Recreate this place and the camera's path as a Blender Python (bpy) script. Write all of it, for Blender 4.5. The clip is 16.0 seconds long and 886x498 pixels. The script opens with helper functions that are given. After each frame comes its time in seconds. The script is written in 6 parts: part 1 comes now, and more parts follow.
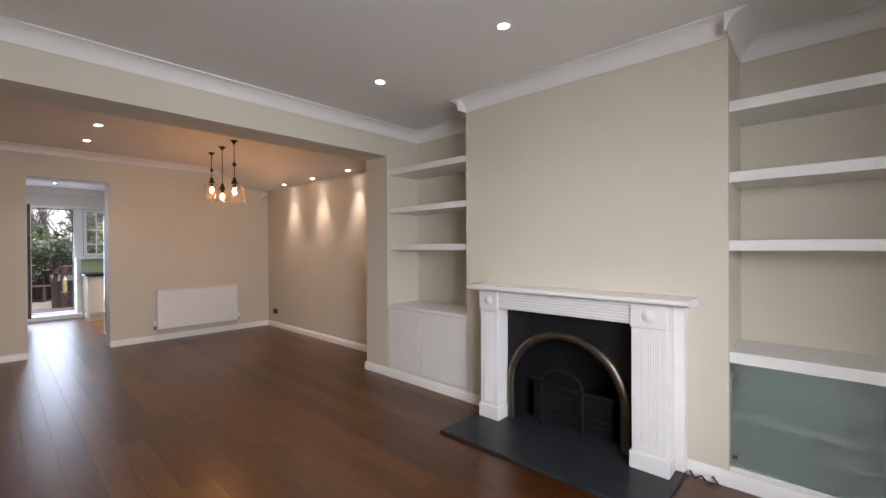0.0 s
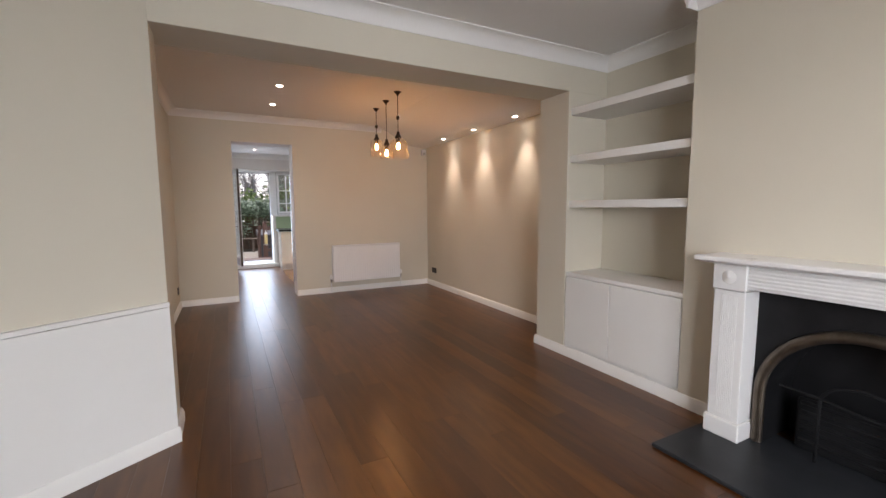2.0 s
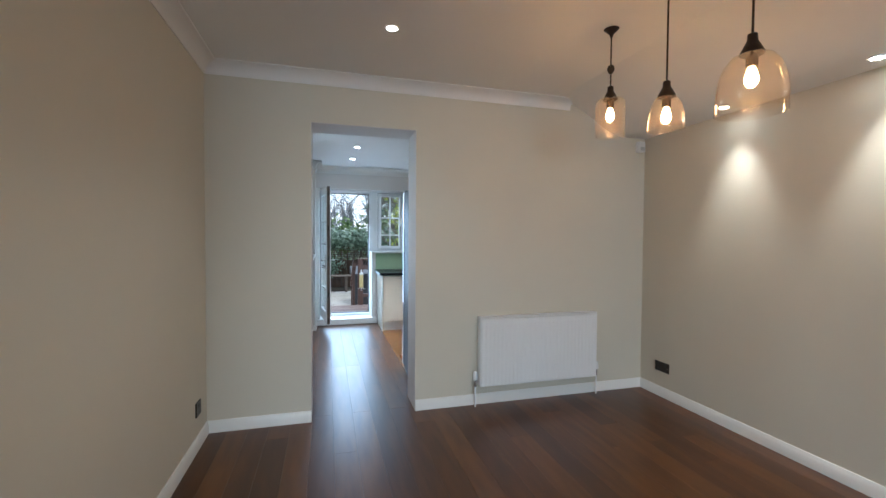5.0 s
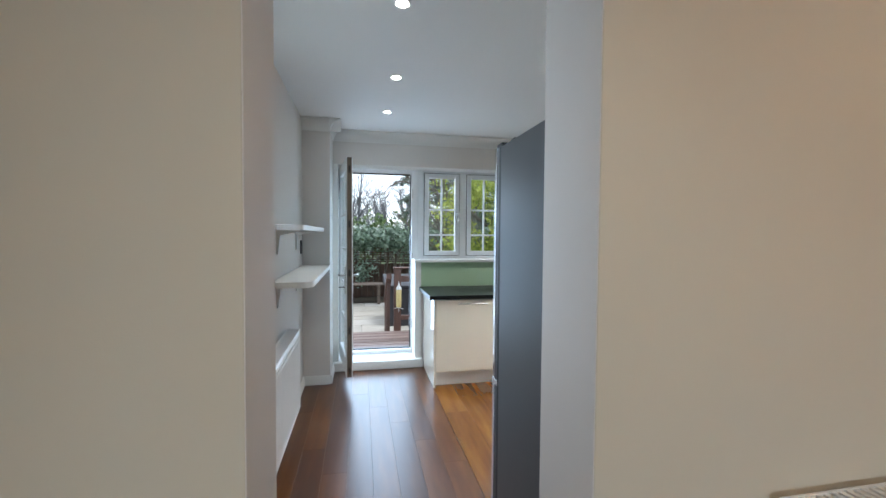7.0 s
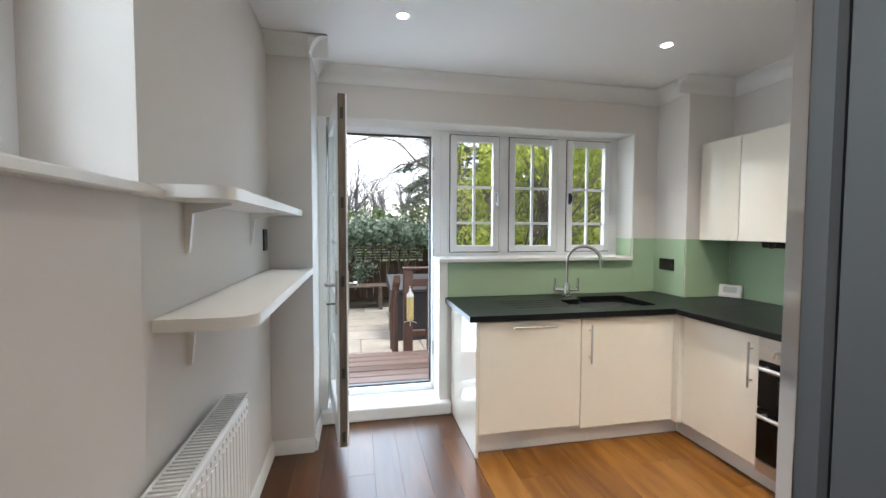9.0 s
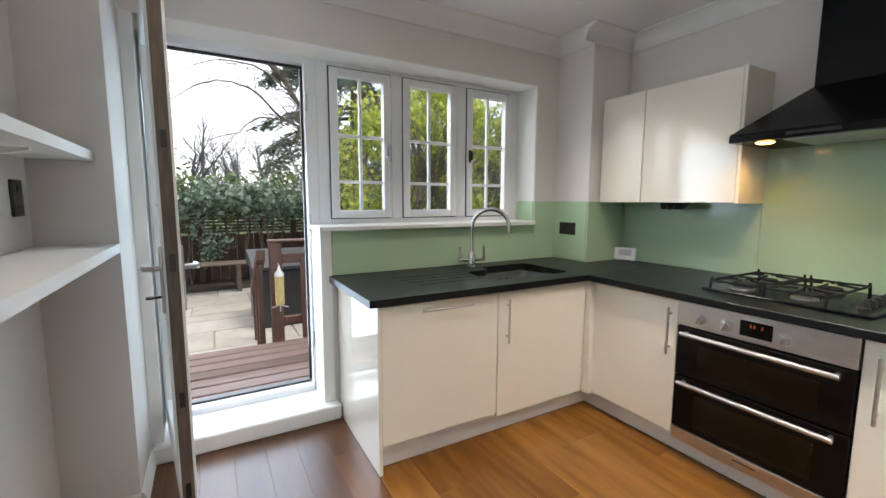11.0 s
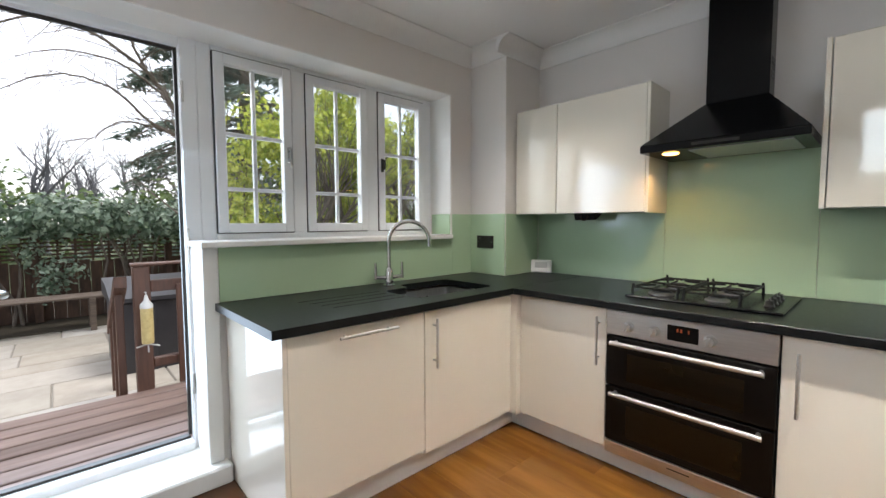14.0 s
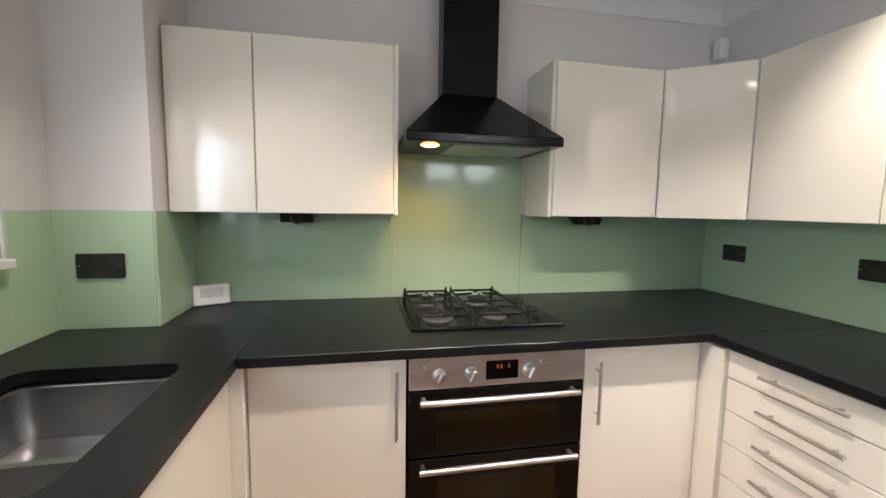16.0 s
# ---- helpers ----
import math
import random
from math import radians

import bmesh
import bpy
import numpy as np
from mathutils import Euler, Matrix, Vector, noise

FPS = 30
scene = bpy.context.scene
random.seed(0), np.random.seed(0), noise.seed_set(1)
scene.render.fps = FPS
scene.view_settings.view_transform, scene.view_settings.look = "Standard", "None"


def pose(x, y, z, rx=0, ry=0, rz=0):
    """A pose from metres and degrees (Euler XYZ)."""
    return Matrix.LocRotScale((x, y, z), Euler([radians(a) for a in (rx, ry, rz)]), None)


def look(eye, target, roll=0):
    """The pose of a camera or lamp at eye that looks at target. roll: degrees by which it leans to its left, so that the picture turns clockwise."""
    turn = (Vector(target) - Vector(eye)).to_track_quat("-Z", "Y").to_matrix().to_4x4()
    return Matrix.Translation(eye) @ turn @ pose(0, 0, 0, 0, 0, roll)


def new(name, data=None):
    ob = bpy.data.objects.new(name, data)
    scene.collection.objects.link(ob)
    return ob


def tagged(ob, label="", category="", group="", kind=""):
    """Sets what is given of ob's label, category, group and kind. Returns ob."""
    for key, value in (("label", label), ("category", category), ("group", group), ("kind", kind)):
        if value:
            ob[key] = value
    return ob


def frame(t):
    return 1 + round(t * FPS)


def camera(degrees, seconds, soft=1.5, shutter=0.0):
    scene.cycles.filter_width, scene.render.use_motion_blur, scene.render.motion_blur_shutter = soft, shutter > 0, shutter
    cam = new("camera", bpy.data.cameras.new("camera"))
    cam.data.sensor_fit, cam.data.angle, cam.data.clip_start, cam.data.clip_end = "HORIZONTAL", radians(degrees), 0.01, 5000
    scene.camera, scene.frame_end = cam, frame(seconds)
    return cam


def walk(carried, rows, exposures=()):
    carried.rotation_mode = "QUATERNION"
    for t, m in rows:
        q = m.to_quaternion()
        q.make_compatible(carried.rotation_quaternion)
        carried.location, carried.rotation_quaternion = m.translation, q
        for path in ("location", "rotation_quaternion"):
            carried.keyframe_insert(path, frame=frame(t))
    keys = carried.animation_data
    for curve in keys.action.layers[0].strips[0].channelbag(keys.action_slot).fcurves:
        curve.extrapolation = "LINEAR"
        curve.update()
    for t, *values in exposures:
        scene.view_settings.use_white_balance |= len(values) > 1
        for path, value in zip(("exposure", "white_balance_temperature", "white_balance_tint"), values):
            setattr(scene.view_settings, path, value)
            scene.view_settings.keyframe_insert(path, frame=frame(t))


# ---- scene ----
cam = camera(93.9, 16.0)
PATH = [
    (0, (1.592, 0.037, 1.324), (0.234, 1.505, 1.312), -0.3),
    (0.5, (1.625, 0.045, 1.234), (0.052, 1.278, 1.155), -0.4),
    (1, (1.568, 0.067, 1.224), (-0.101, 1.158, 1.074), -0.4),
    (1.5, (1.31, 0.124, 1.245), (-0.418, 1.114, 1.061), -0.4),
    (2, (0.951, 0.193, 1.297), (-0.815, 1.111, 1.097), -0.3),
    (2.5, (0.498, 0.297, 1.338), (-1.297, 1.161, 1.154), -0.3),
    (3, (-0.006, 0.348, 1.337), (-1.839, 1.135, 1.202), -0.1),
    (3.5, (-0.529, 0.379, 1.351), (-2.389, 1.11, 1.261), 0.1),
    (4, (-1.097, 0.382, 1.36), (-2.969, 1.081, 1.302), -0.0),
    (4.5, (-1.674, 0.369, 1.367), (-3.575, 0.988, 1.317), 0.2),
    (5, (-2.24, 0.397, 1.37), (-4.165, 0.937, 1.315), 0.4),
    (5.2, (-2.47, 0.38, 1.362), (-4.395, 0.92, 1.32), 0.3),
    (7.3, (-4.801, 0.525, 1.418), (-6.763, 0.905, 1.345), 0.4),
    (7.5, (-4.957, 0.509, 1.422), (-6.918, 0.896, 1.345), 0.3),
    (8, (-5.346, 0.456, 1.406), (-7.307, 0.843, 1.333), 0.3),
    (8.2, (-5.488, 0.448, 1.397), (-7.451, 0.826, 1.322), 0.3),
    (10.3, (-6.395, 0.613, 1.293), (-8.272, 1.267, 1.072), 0.0),
    (10.5, (-6.444, 0.597, 1.294), (-8.285, 1.345, 1.064), -0.0),
    (11, (-6.525, 0.539, 1.285), (-8.254, 1.516, 1.055), 0.2),
    (11.5, (-6.551, 0.482, 1.242), (-8.132, 1.69, 1.039), 0.0),
    (12, (-6.577, 0.416, 1.205), (-8.074, 1.731, 1.04), 0.0),
    (12.5, (-6.591, 0.387, 1.182), (-8.057, 1.741, 1.048), -0.0),
    (13, (-6.614, 0.385, 1.174), (-8.067, 1.753, 1.052), -0.1),
    (13.5, (-6.665, 0.44, 1.199), (-8.119, 1.808, 1.082), -0.1),
    (14, (-6.781, 0.6, 1.223), (-8.239, 1.963, 1.097), -0.2),
    (14.5, (-7.011, 0.738, 1.264), (-8.381, 2.188, 1.122), -0.1),
    (15, (-7.26, 0.893, 1.264), (-8.212, 2.646, 1.113), 0.3),
    (15.5, (-7.542, 1.079, 1.292), (-7.883, 3.042, 1.112), 0.2),
    (16, (-7.845, 1.177, 1.316), (-7.452, 3.128, 1.114), 0.9),
]
EXPOSURES = [(0, 0.98, 6250, 20), (1, 0.95, 6350, 19), (2.5, 1.1, 6250, 19), (3.5, 1.18, 5800, 11), (4, 1.28, 5350, 3), (4.5, 1.16, 5200, 3), (5.2, 1.06, 5100, 4), (7.5, 1.12, 5700, 6), (8.2, 1.32, 5950, 8), (10.5, 1.08, 6250, 11), (13, 1.02, 6200, 11), (14.5, 1.12, 6200, 12), (16, 1.28, 6400, 16)]
walk(cam, [(t, look(eye, target, roll)) for t, eye, target, roll in PATH], exposures=EXPOSURES)

# lamp powers in watts
FRONT_W, DOOR_W, WIN_W, SIDE_W = 300, 12, 3.2, 22
SPOT_F, SPOT_D, SPOT_W, SPOT_K, PEND_W, HOOD_W = 5.0, 9.0, 19.0, 13, 1.2, 3.4

# ---------------------------------------------------------------- world, sun, exposure
world = bpy.data.worlds.new("overcast")
scene.world = world
world.use_nodes = True
wn = world.node_tree.nodes
sky = wn.new("ShaderNodeTexSky")
sky.sky_type, sky.sun_disc = "NISHITA", False
sky.sun_elevation, sky.sun_rotation = radians(42), radians(235)
sky.air_density, sky.dust_density, sky.ozone_density = 1.0, 2.0, 1.0
grey = wn.new("ShaderNodeHueSaturation")
grey.inputs["Saturation"].default_value = 0.3
world.node_tree.links.new(sky.outputs[0], grey.inputs["Color"])
world.node_tree.links.new(grey.outputs[0], wn["Background"].inputs[0])
wn["Background"].inputs[1].default_value = 0.15

sun = new("sun", bpy.data.lights.new("sun", "SUN"))
sun.data.energy, sun.data.angle, sun.data.color = 1.9, radians(28), (1.0, 0.96, 0.9)
sun.matrix_world = look((-9, 5, 14), (-11.5, 1, 0))


def area_lamp(name, eye, target, w, h, watts, color):
    ob = new(name, bpy.data.lights.new(name, "AREA"))
    ob.data.shape, ob.data.size, ob.data.size_y = "RECTANGLE", w, h
    ob.data.energy, ob.data.color = watts, color
    ob.matrix_world = look(eye, target)
    return ob


# sky light standing in the openings
area_lamp("daylight_front_window", (3.7, 0.0, 2.0), (0.9, 1.2, 0.7), 3.0, 2.2, FRONT_W, (0.94, 0.985, 0.98))
area_lamp("daylight_garden_door", (-9.32, 0.70, 1.05), (-7.6, 0.70, 0.45), 0.95, 1.75, DOOR_W, (0.68, 0.84, 1.0))
area_lamp("daylight_kitchen_window", (-9.32, 1.91, 1.58), (-7.9, 1.95, 0.95), 1.6, 0.85, WIN_W, (0.88, 0.94, 1.0))
area_lamp("daylight_side_window", (-6.5, -0.85, 2.25), (-6.6, 1.5, 0.9), 1.5, 1.1, SIDE_W, (0.88, 0.94, 1.0))

# ---------------------------------------------------------------- materials


def nodes_of(name):
    m = bpy.data.materials.new(name)
    m.use_nodes = True
    t = m.node_tree
    return m, t, t.nodes["Principled BSDF"]


def ramp(t, a, b, lo=0.3, hi=0.7):
    r = t.nodes.new("ShaderNodeValToRGB")
    r.color_ramp.elements[0].position, r.color_ramp.elements[1].position = lo, hi
    r.color_ramp.elements[0].color, r.color_ramp.elements[1].color = (*a, 1), (*b, 1)
    return r


def noise_node(t, scale, detail=4.0, stretch=(1, 1, 1), rough=0.55, shuffle=False):
    co = t.nodes.new("ShaderNodeTexCoord")
    mp = t.nodes.new("ShaderNodeMapping")
    mp.inputs["Scale"].default_value = stretch
    t.links.new(co.outputs["Object"], mp.inputs["Vector"])
    if shuffle:
        info, mul = t.nodes.new("ShaderNodeObjectInfo"), t.nodes.new("ShaderNodeMath")
        mul.operation, mul.inputs[1].default_value = "MULTIPLY", 57.0
        t.links.new(info.outputs["Random"], mul.inputs[0])
        t.links.new(mul.outputs[0], mp.inputs["Location"])
    n = t.nodes.new("ShaderNodeTexNoise")
    n.inputs["Scale"].default_value, n.inputs["Detail"].default_value = scale, detail
    n.inputs["Roughness"].default_value = rough
    t.links.new(mp.outputs["Vector"], n.inputs["Vector"])
    return n


def bump(t, b, src, strength, distance=0.002):
    bp = t.nodes.new("ShaderNodeBump")
    bp.inputs["Strength"].default_value, bp.inputs["Distance"].default_value = strength, distance
    t.links.new(src, bp.inputs["Height"])
    t.links.new(bp.outputs[0], b.inputs["Normal"])


def surface(name, a, b=None, rough=0.5, metal=0.0, scale=3.0, fine=120.0, relief=0.1, stretch=(1, 1, 1), rough_var=0.06, coat=0.0, spec=0.5):
    """Paint, stone, metal or wood: two tones at a large scale, a fine relief, a varying gloss."""
    m, t, p = nodes_of(name)
    b = b or tuple(c * 0.93 for c in a)
    big = noise_node(t, scale, 5, stretch)
    r = ramp(t, b, a)
    t.links.new(big.outputs["Fac"], r.inputs[0])
    t.links.new(r.outputs[0], p.inputs["Base Color"])
    p.inputs["Metallic"].default_value = metal
    p.inputs["Specular IOR Level"].default_value = spec
    p.inputs["Coat Weight"].default_value = coat
    p.inputs["Coat Roughness"].default_value = 0.05
    mr = t.nodes.new("ShaderNodeMapRange")
    mr.inputs["To Min"].default_value, mr.inputs["To Max"].default_value = max(0.0, rough - rough_var), min(1.0, rough + rough_var)
    t.links.new(big.outputs["Fac"], mr.inputs["Value"])
    t.links.new(mr.outputs[0], p.inputs["Roughness"])
    if relief:
        f = noise_node(t, fine, 3, stretch)
        bump(t, p, f.outputs["Fac"], relief)
    return m


def plank_wood(name, dark, mid, light, rough, along=(1.2, 14, 14), spec=0.5, spread=0.35):
    """Boards with their own tone and grain; the grain runs along the long side."""
    m, t, p = nodes_of(name)
    info = t.nodes.new("ShaderNodeObjectInfo")
    grain = noise_node(t, 3.0, 5, along, 0.5, shuffle=True)
    mixv = t.nodes.new("ShaderNodeMath")
    mixv.operation = "MULTIPLY_ADD"
    mixv.inputs[1].default_value = spread
    t.links.new(info.outputs["Random"], mixv.inputs[0])
    sub = t.nodes.new("ShaderNodeMath")
    sub.operation, sub.inputs[1].default_value = "SUBTRACT", spread / 2
    t.links.new(grain.outputs["Fac"], sub.inputs[0])
    t.links.new(sub.outputs[0], mixv.inputs[2])
    r = ramp(t, dark, light, 0.22, 0.82)
    e = r.color_ramp.elements.new(0.5)
    e.color = (*mid, 1)
    t.links.new(mixv.outputs[0], r.inputs[0])
    t.links.new(r.outputs[0], p.inputs["Base Color"])
    wear = noise_node(t, 2.5, 4, (1, 1, 1), 0.5, shuffle=True)
    mr = t.nodes.new("ShaderNodeMapRange")
    mr.inputs["To Min"].default_value, mr.inputs["To Max"].default_value = rough - 0.015, rough + 0.02
    t.links.new(wear.outputs["Fac"], mr.inputs["Value"])
    t.links.new(mr.outputs[0], p.inputs["Roughness"])
    p.inputs["Specular IOR Level"].default_value = spec
    bump(t, p, grain.outputs["Fac"], 0.003, 0.001)
    return m


def leaf_mat(name, a, b, rough=0.5, trans=0.25):
    m, t, p = nodes_of(name)
    g = t.nodes.new("ShaderNodeNewGeometry")
    r = ramp(t, a, b, 0.1, 0.9)
    t.links.new(g.outputs["Random Per Island"], r.inputs[0])
    t.links.new(r.outputs[0], p.inputs["Base Color"])
    p.inputs["Roughness"].default_value = rough
    p.inputs["Transmission Weight"].default_value = 0.0
    p.inputs["Subsurface Weight"].default_value = 0.0
    tr, mx = t.nodes.new("ShaderNodeBsdfTranslucent"), t.nodes.new("ShaderNodeMixShader")
    t.links.new(r.outputs[0], tr.inputs["Color"])
    mx.inputs[0].default_value = trans
    t.links.new(p.outputs[0], mx.inputs[1])
    t.links.new(tr.outputs[0], mx.inputs[2])
    t.links.new(mx.outputs[0], t.nodes["Material Output"].inputs["Surface"])
    return m


def glass_mat(name, tint=(1, 1, 1), rough=0.0, ior=1.45):
    m, t, p = nodes_of(name)
    p.inputs["Base Color"].default_value = (*tint, 1)
    p.inputs["Roughness"].default_value = rough
    p.inputs["Transmission Weight"].default_value = 1.0
    p.inputs["IOR"].default_value = ior
    return m


def thin_pane(name, tint=(0.97, 0.99, 0.98)):
    """A thin sheet of glass: clear with a mirror gloss."""
    m, t, p = nodes_of(name)
    tr, gl, mx = t.nodes.new("ShaderNodeBsdfTransparent"), t.nodes.new("ShaderNodeBsdfGlossy"), t.nodes.new("ShaderNodeMixShader")
    tr.inputs["Color"].default_value = (*tint, 1)
    gl.inputs["Roughness"].default_value = 0.02
    lw, add = t.nodes.new("ShaderNodeLayerWeight"), t.nodes.new("ShaderNodeMath")
    lw.inputs["Blend"].default_value = 0.06
    add.inputs[1].default_value = 0.03
    t.links.new(lw.outputs["Facing"], add.inputs[0])
    t.links.new(add.outputs[0], mx.inputs[0])
    t.links.new(tr.outputs[0], mx.inputs[1])
    t.links.new(gl.outputs[0], mx.inputs[2])
    t.links.new(mx.outputs[0], t.nodes["Material Output"].inputs["Surface"])
    t.nodes.remove(p)
    return m


def shade_glass(name):
    """Thin clear glass: the bulb's amber glow is put in as a warm tint and veil, with a gloss at the rims."""
    m, t, p = nodes_of(name)
    tr, tl, gl = t.nodes.new("ShaderNodeBsdfTransparent"), t.nodes.new("ShaderNodeBsdfTranslucent"), t.nodes.new("ShaderNodeBsdfGlossy")
    m1, m2, lw = t.nodes.new("ShaderNodeMixShader"), t.nodes.new("ShaderNodeMixShader"), t.nodes.new("ShaderNodeLayerWeight")
    tr.inputs["Color"].default_value, tl.inputs["Color"].default_value = (1.0, 0.982, 0.95, 1), (1.0, 0.80, 0.55, 1)
    gl.inputs["Roughness"].default_value = 0.04
    lw.inputs["Blend"].default_value = 0.11
    m1.inputs[0].default_value = 0.011
    t.links.new(tr.outputs[0], m1.inputs[1])
    t.links.new(tl.outputs[0], m1.inputs[2])
    t.links.new(lw.outputs["Facing"], m2.inputs[0])
    t.links.new(m1.outputs[0], m2.inputs[1])
    t.links.new(gl.outputs[0], m2.inputs[2])
    t.links.new(m2.outputs[0], t.nodes["Material Output"].inputs["Surface"])
    t.nodes.remove(p)
    return m


def glow(name, color, strength):
    m, t, p = nodes_of(name)
    p.inputs["Base Color"].default_value = (*color, 1)
    p.inputs["Emission Color"].default_value = (*color, 1)
    p.inputs["Emission Strength"].default_value = strength
    return m


M_WALL = surface("cream wall paint", (0.63, 0.585, 0.485), (0.605, 0.56, 0.462), 0.75, scale=1.3, fine=160, relief=0.12)
M_KWALL = surface("pale grey wall paint", (0.715, 0.68, 0.65), (0.685, 0.652, 0.622), 0.75, scale=1.3, fine=160, relief=0.12)
M_CEIL = surface("white ceiling paint", (0.80, 0.79, 0.77), (0.78, 0.77, 0.75), 0.8, scale=1.0, fine=90, relief=0.08)
M_TRIM = surface("white gloss paint", (0.80, 0.79, 0.76), (0.77, 0.76, 0.73), 0.35, scale=2.5, fine=60, relief=0.05)
M_SATIN = surface("white satin joinery paint", (0.78, 0.77, 0.74), (0.75, 0.74, 0.71), 0.45, scale=2.5, fine=90, relief=0.06)
M_UPVC = surface("white window frame", (0.82, 0.83, 0.84), (0.80, 0.81, 0.82), 0.3, scale=4, fine=80, relief=0.03)
M_OAK = plank_wood("dark stained floorboard", (0.047, 0.0138, 0.0022), (0.077, 0.0250, 0.0038), (0.124, 0.045, 0.0072), 0.30, (0.9, 6, 6), spread=0.46, spec=0.66)
M_GOLD = plank_wood("honey floorboard", (0.108, 0.039, 0.0052), (0.168, 0.066, 0.0092), (0.250, 0.107, 0.018), 0.24, (0.7, 5, 5), spread=0.40)
M_SUB = surface("floor joint shadow", (0.02, 0.012, 0.008), rough=0.8)
M_MARBLE = surface("white painted marble", (0.80, 0.79, 0.77), (0.775, 0.765, 0.75), 0.3, scale=4.5, fine=50, relief=0.03)
M_IRON = surface("black cast iron", (0.008, 0.008, 0.009), (0.014, 0.014, 0.015), 0.48, scale=9, fine=140, relief=0.25, spec=0.22)
M_SLATE = surface("honed black slate", (0.020, 0.022, 0.025), (0.030, 0.032, 0.036), 0.38, scale=6, fine=70, relief=0.12, spec=0.25)
M_BRONZE = surface("worn steel arch band", (0.16, 0.13, 0.10), (0.09, 0.07, 0.055), 0.36, metal=0.85, scale=12, fine=120, relief=0.15)
M_RAD = surface("white enamel radiator", (0.80, 0.80, 0.80), (0.78, 0.78, 0.78), 0.3, scale=3, fine=70, relief=0.03)
M_STEEL = surface("brushed stainless steel", (0.60, 0.59, 0.57), (0.52, 0.51, 0.49), 0.36, metal=1.0, scale=10, fine=200, relief=0.05, stretch=(1, 12, 12))
M_HOB = surface("black enamelled iron", (0.007, 0.007, 0.0075), (0.009, 0.009, 0.0095), 0.45, scale=9, fine=140, relief=0.15, spec=0.12)
M_HOBPLATE = surface("black hob enamel", (0.005, 0.005, 0.0055), (0.006, 0.006, 0.0065), 0.2, scale=5, fine=90, relief=0.01, spec=0.06)
M_SINK = surface("satin sink steel", (0.40, 0.395, 0.39), (0.33, 0.325, 0.32), 0.30, metal=1.0, scale=8, fine=200, relief=0.04, stretch=(1, 10, 1))
M_GUN = surface("grey burner metal", (0.22, 0.22, 0.22), (0.16, 0.16, 0.16), 0.4, metal=0.9, scale=12, relief=0.05)
M_CHROME = surface("polished chrome", (0.75, 0.75, 0.76), (0.70, 0.70, 0.71), 0.10, metal=1.0, scale=8, relief=0)
M_DKMETAL = surface("dark bronze metal", (0.05, 0.038, 0.03), (0.035, 0.027, 0.022), 0.4, metal=0.7, scale=12, fine=120, relief=0.08)
M_SOCKET = surface("black nickel plate", (0.045, 0.042, 0.038), (0.035, 0.032, 0.03), 0.32, metal=0.6, scale=14, relief=0.03)
M_BLACKP = surface("black plastic", (0.015, 0.015, 0.015), rough=0.35, relief=0.05)
M_CREAM = surface("cream high gloss door", (0.80, 0.755, 0.655), (0.79, 0.745, 0.645), 0.07, scale=1.5, fine=30, relief=0.01, rough_var=0.02, coat=0.6)
M_CARC = surface("white cabinet carcass", (0.78, 0.775, 0.75), (0.76, 0.755, 0.73), 0.35, scale=2, relief=0.03)
M_GRANITE = surface("black granite worktop", (0.006, 0.0065, 0.007), (0.008, 0.009, 0.0095), 0.32, scale=60, fine=300, relief=0.02, rough_var=0.03, spec=0.20)
M_GREEN = surface("green back-painted glass", (0.425, 0.565, 0.375), (0.415, 0.555, 0.367), 0.11, scale=1.0, relief=0, rough_var=0.02, coat=0.15)
M_HOOD = surface("black enamel", (0.006, 0.006, 0.0065), (0.006, 0.006, 0.0065), 0.2, scale=5, fine=90, relief=0.02, spec=0.16)
M_OVENGL = surface("black oven glass", (0.006, 0.005, 0.0045), (0.007, 0.006, 0.005), 0.06, scale=3, relief=0, rough_var=0.01, spec=0.14)
M_OVENWIN = surface("oven window", (0.011, 0.008, 0.0035), (0.007, 0.005, 0.003), 0.08, scale=6, relief=0, rough_var=0.02, spec=0.25)
M_FRIDGE = surface("silver grey fridge panel", (0.092, 0.097, 0.101), (0.082, 0.087, 0.091), 0.44, metal=0.1, scale=2, fine=260, relief=0.05, spec=0.35)
M_FROST = glass_mat("frosted cabinet glass", (0.80, 0.90, 0.90), 0.35, 1.3)
M_PANE = thin_pane("window glass")
M_CLEAR = shade_glass("amber lit lamp glass")
M_SPOT = glow("lit downlight", (1.0, 0.90, 0.74), 40)
M_BULB = glow("lit filament bulb", (1.0, 0.55, 0.20), 28)
M_HOODLAMP = glow("lit hood lamp", (1.0, 0.48, 0.12), 4.5)
M_DIGIT = glow("amber display digits", (0.30, 0.05, 0.005), 0.12)
M_GROOVE_SHADE = surface("matt black groove shade", (0.003, 0.003, 0.003), rough=0.9, relief=0.0, spec=0.05)
M_TANWOOD = surface("aged door edge", (0.16, 0.12, 0.085), (0.08, 0.06, 0.045), 0.6, scale=8, fine=90, relief=0.2, stretch=(8, 8, 1))
M_DECK = plank_wood("brown composite deck board", (0.12, 0.078, 0.062), (0.17, 0.115, 0.095), (0.23, 0.160, 0.135), 0.5, (10, 1.2, 10), 0.4)
M_STAIN = surface("dark stained timber", (0.115, 0.052, 0.032), (0.07, 0.032, 0.02), 0.5, scale=7, fine=90, relief=0.25, stretch=(6, 6, 1))
M_BENCH = surface("weathered bench wood", (0.16, 0.12, 0.09), (0.09, 0.065, 0.05), 0.75, scale=7, fine=80, relief=0.3, stretch=(6, 1, 6))
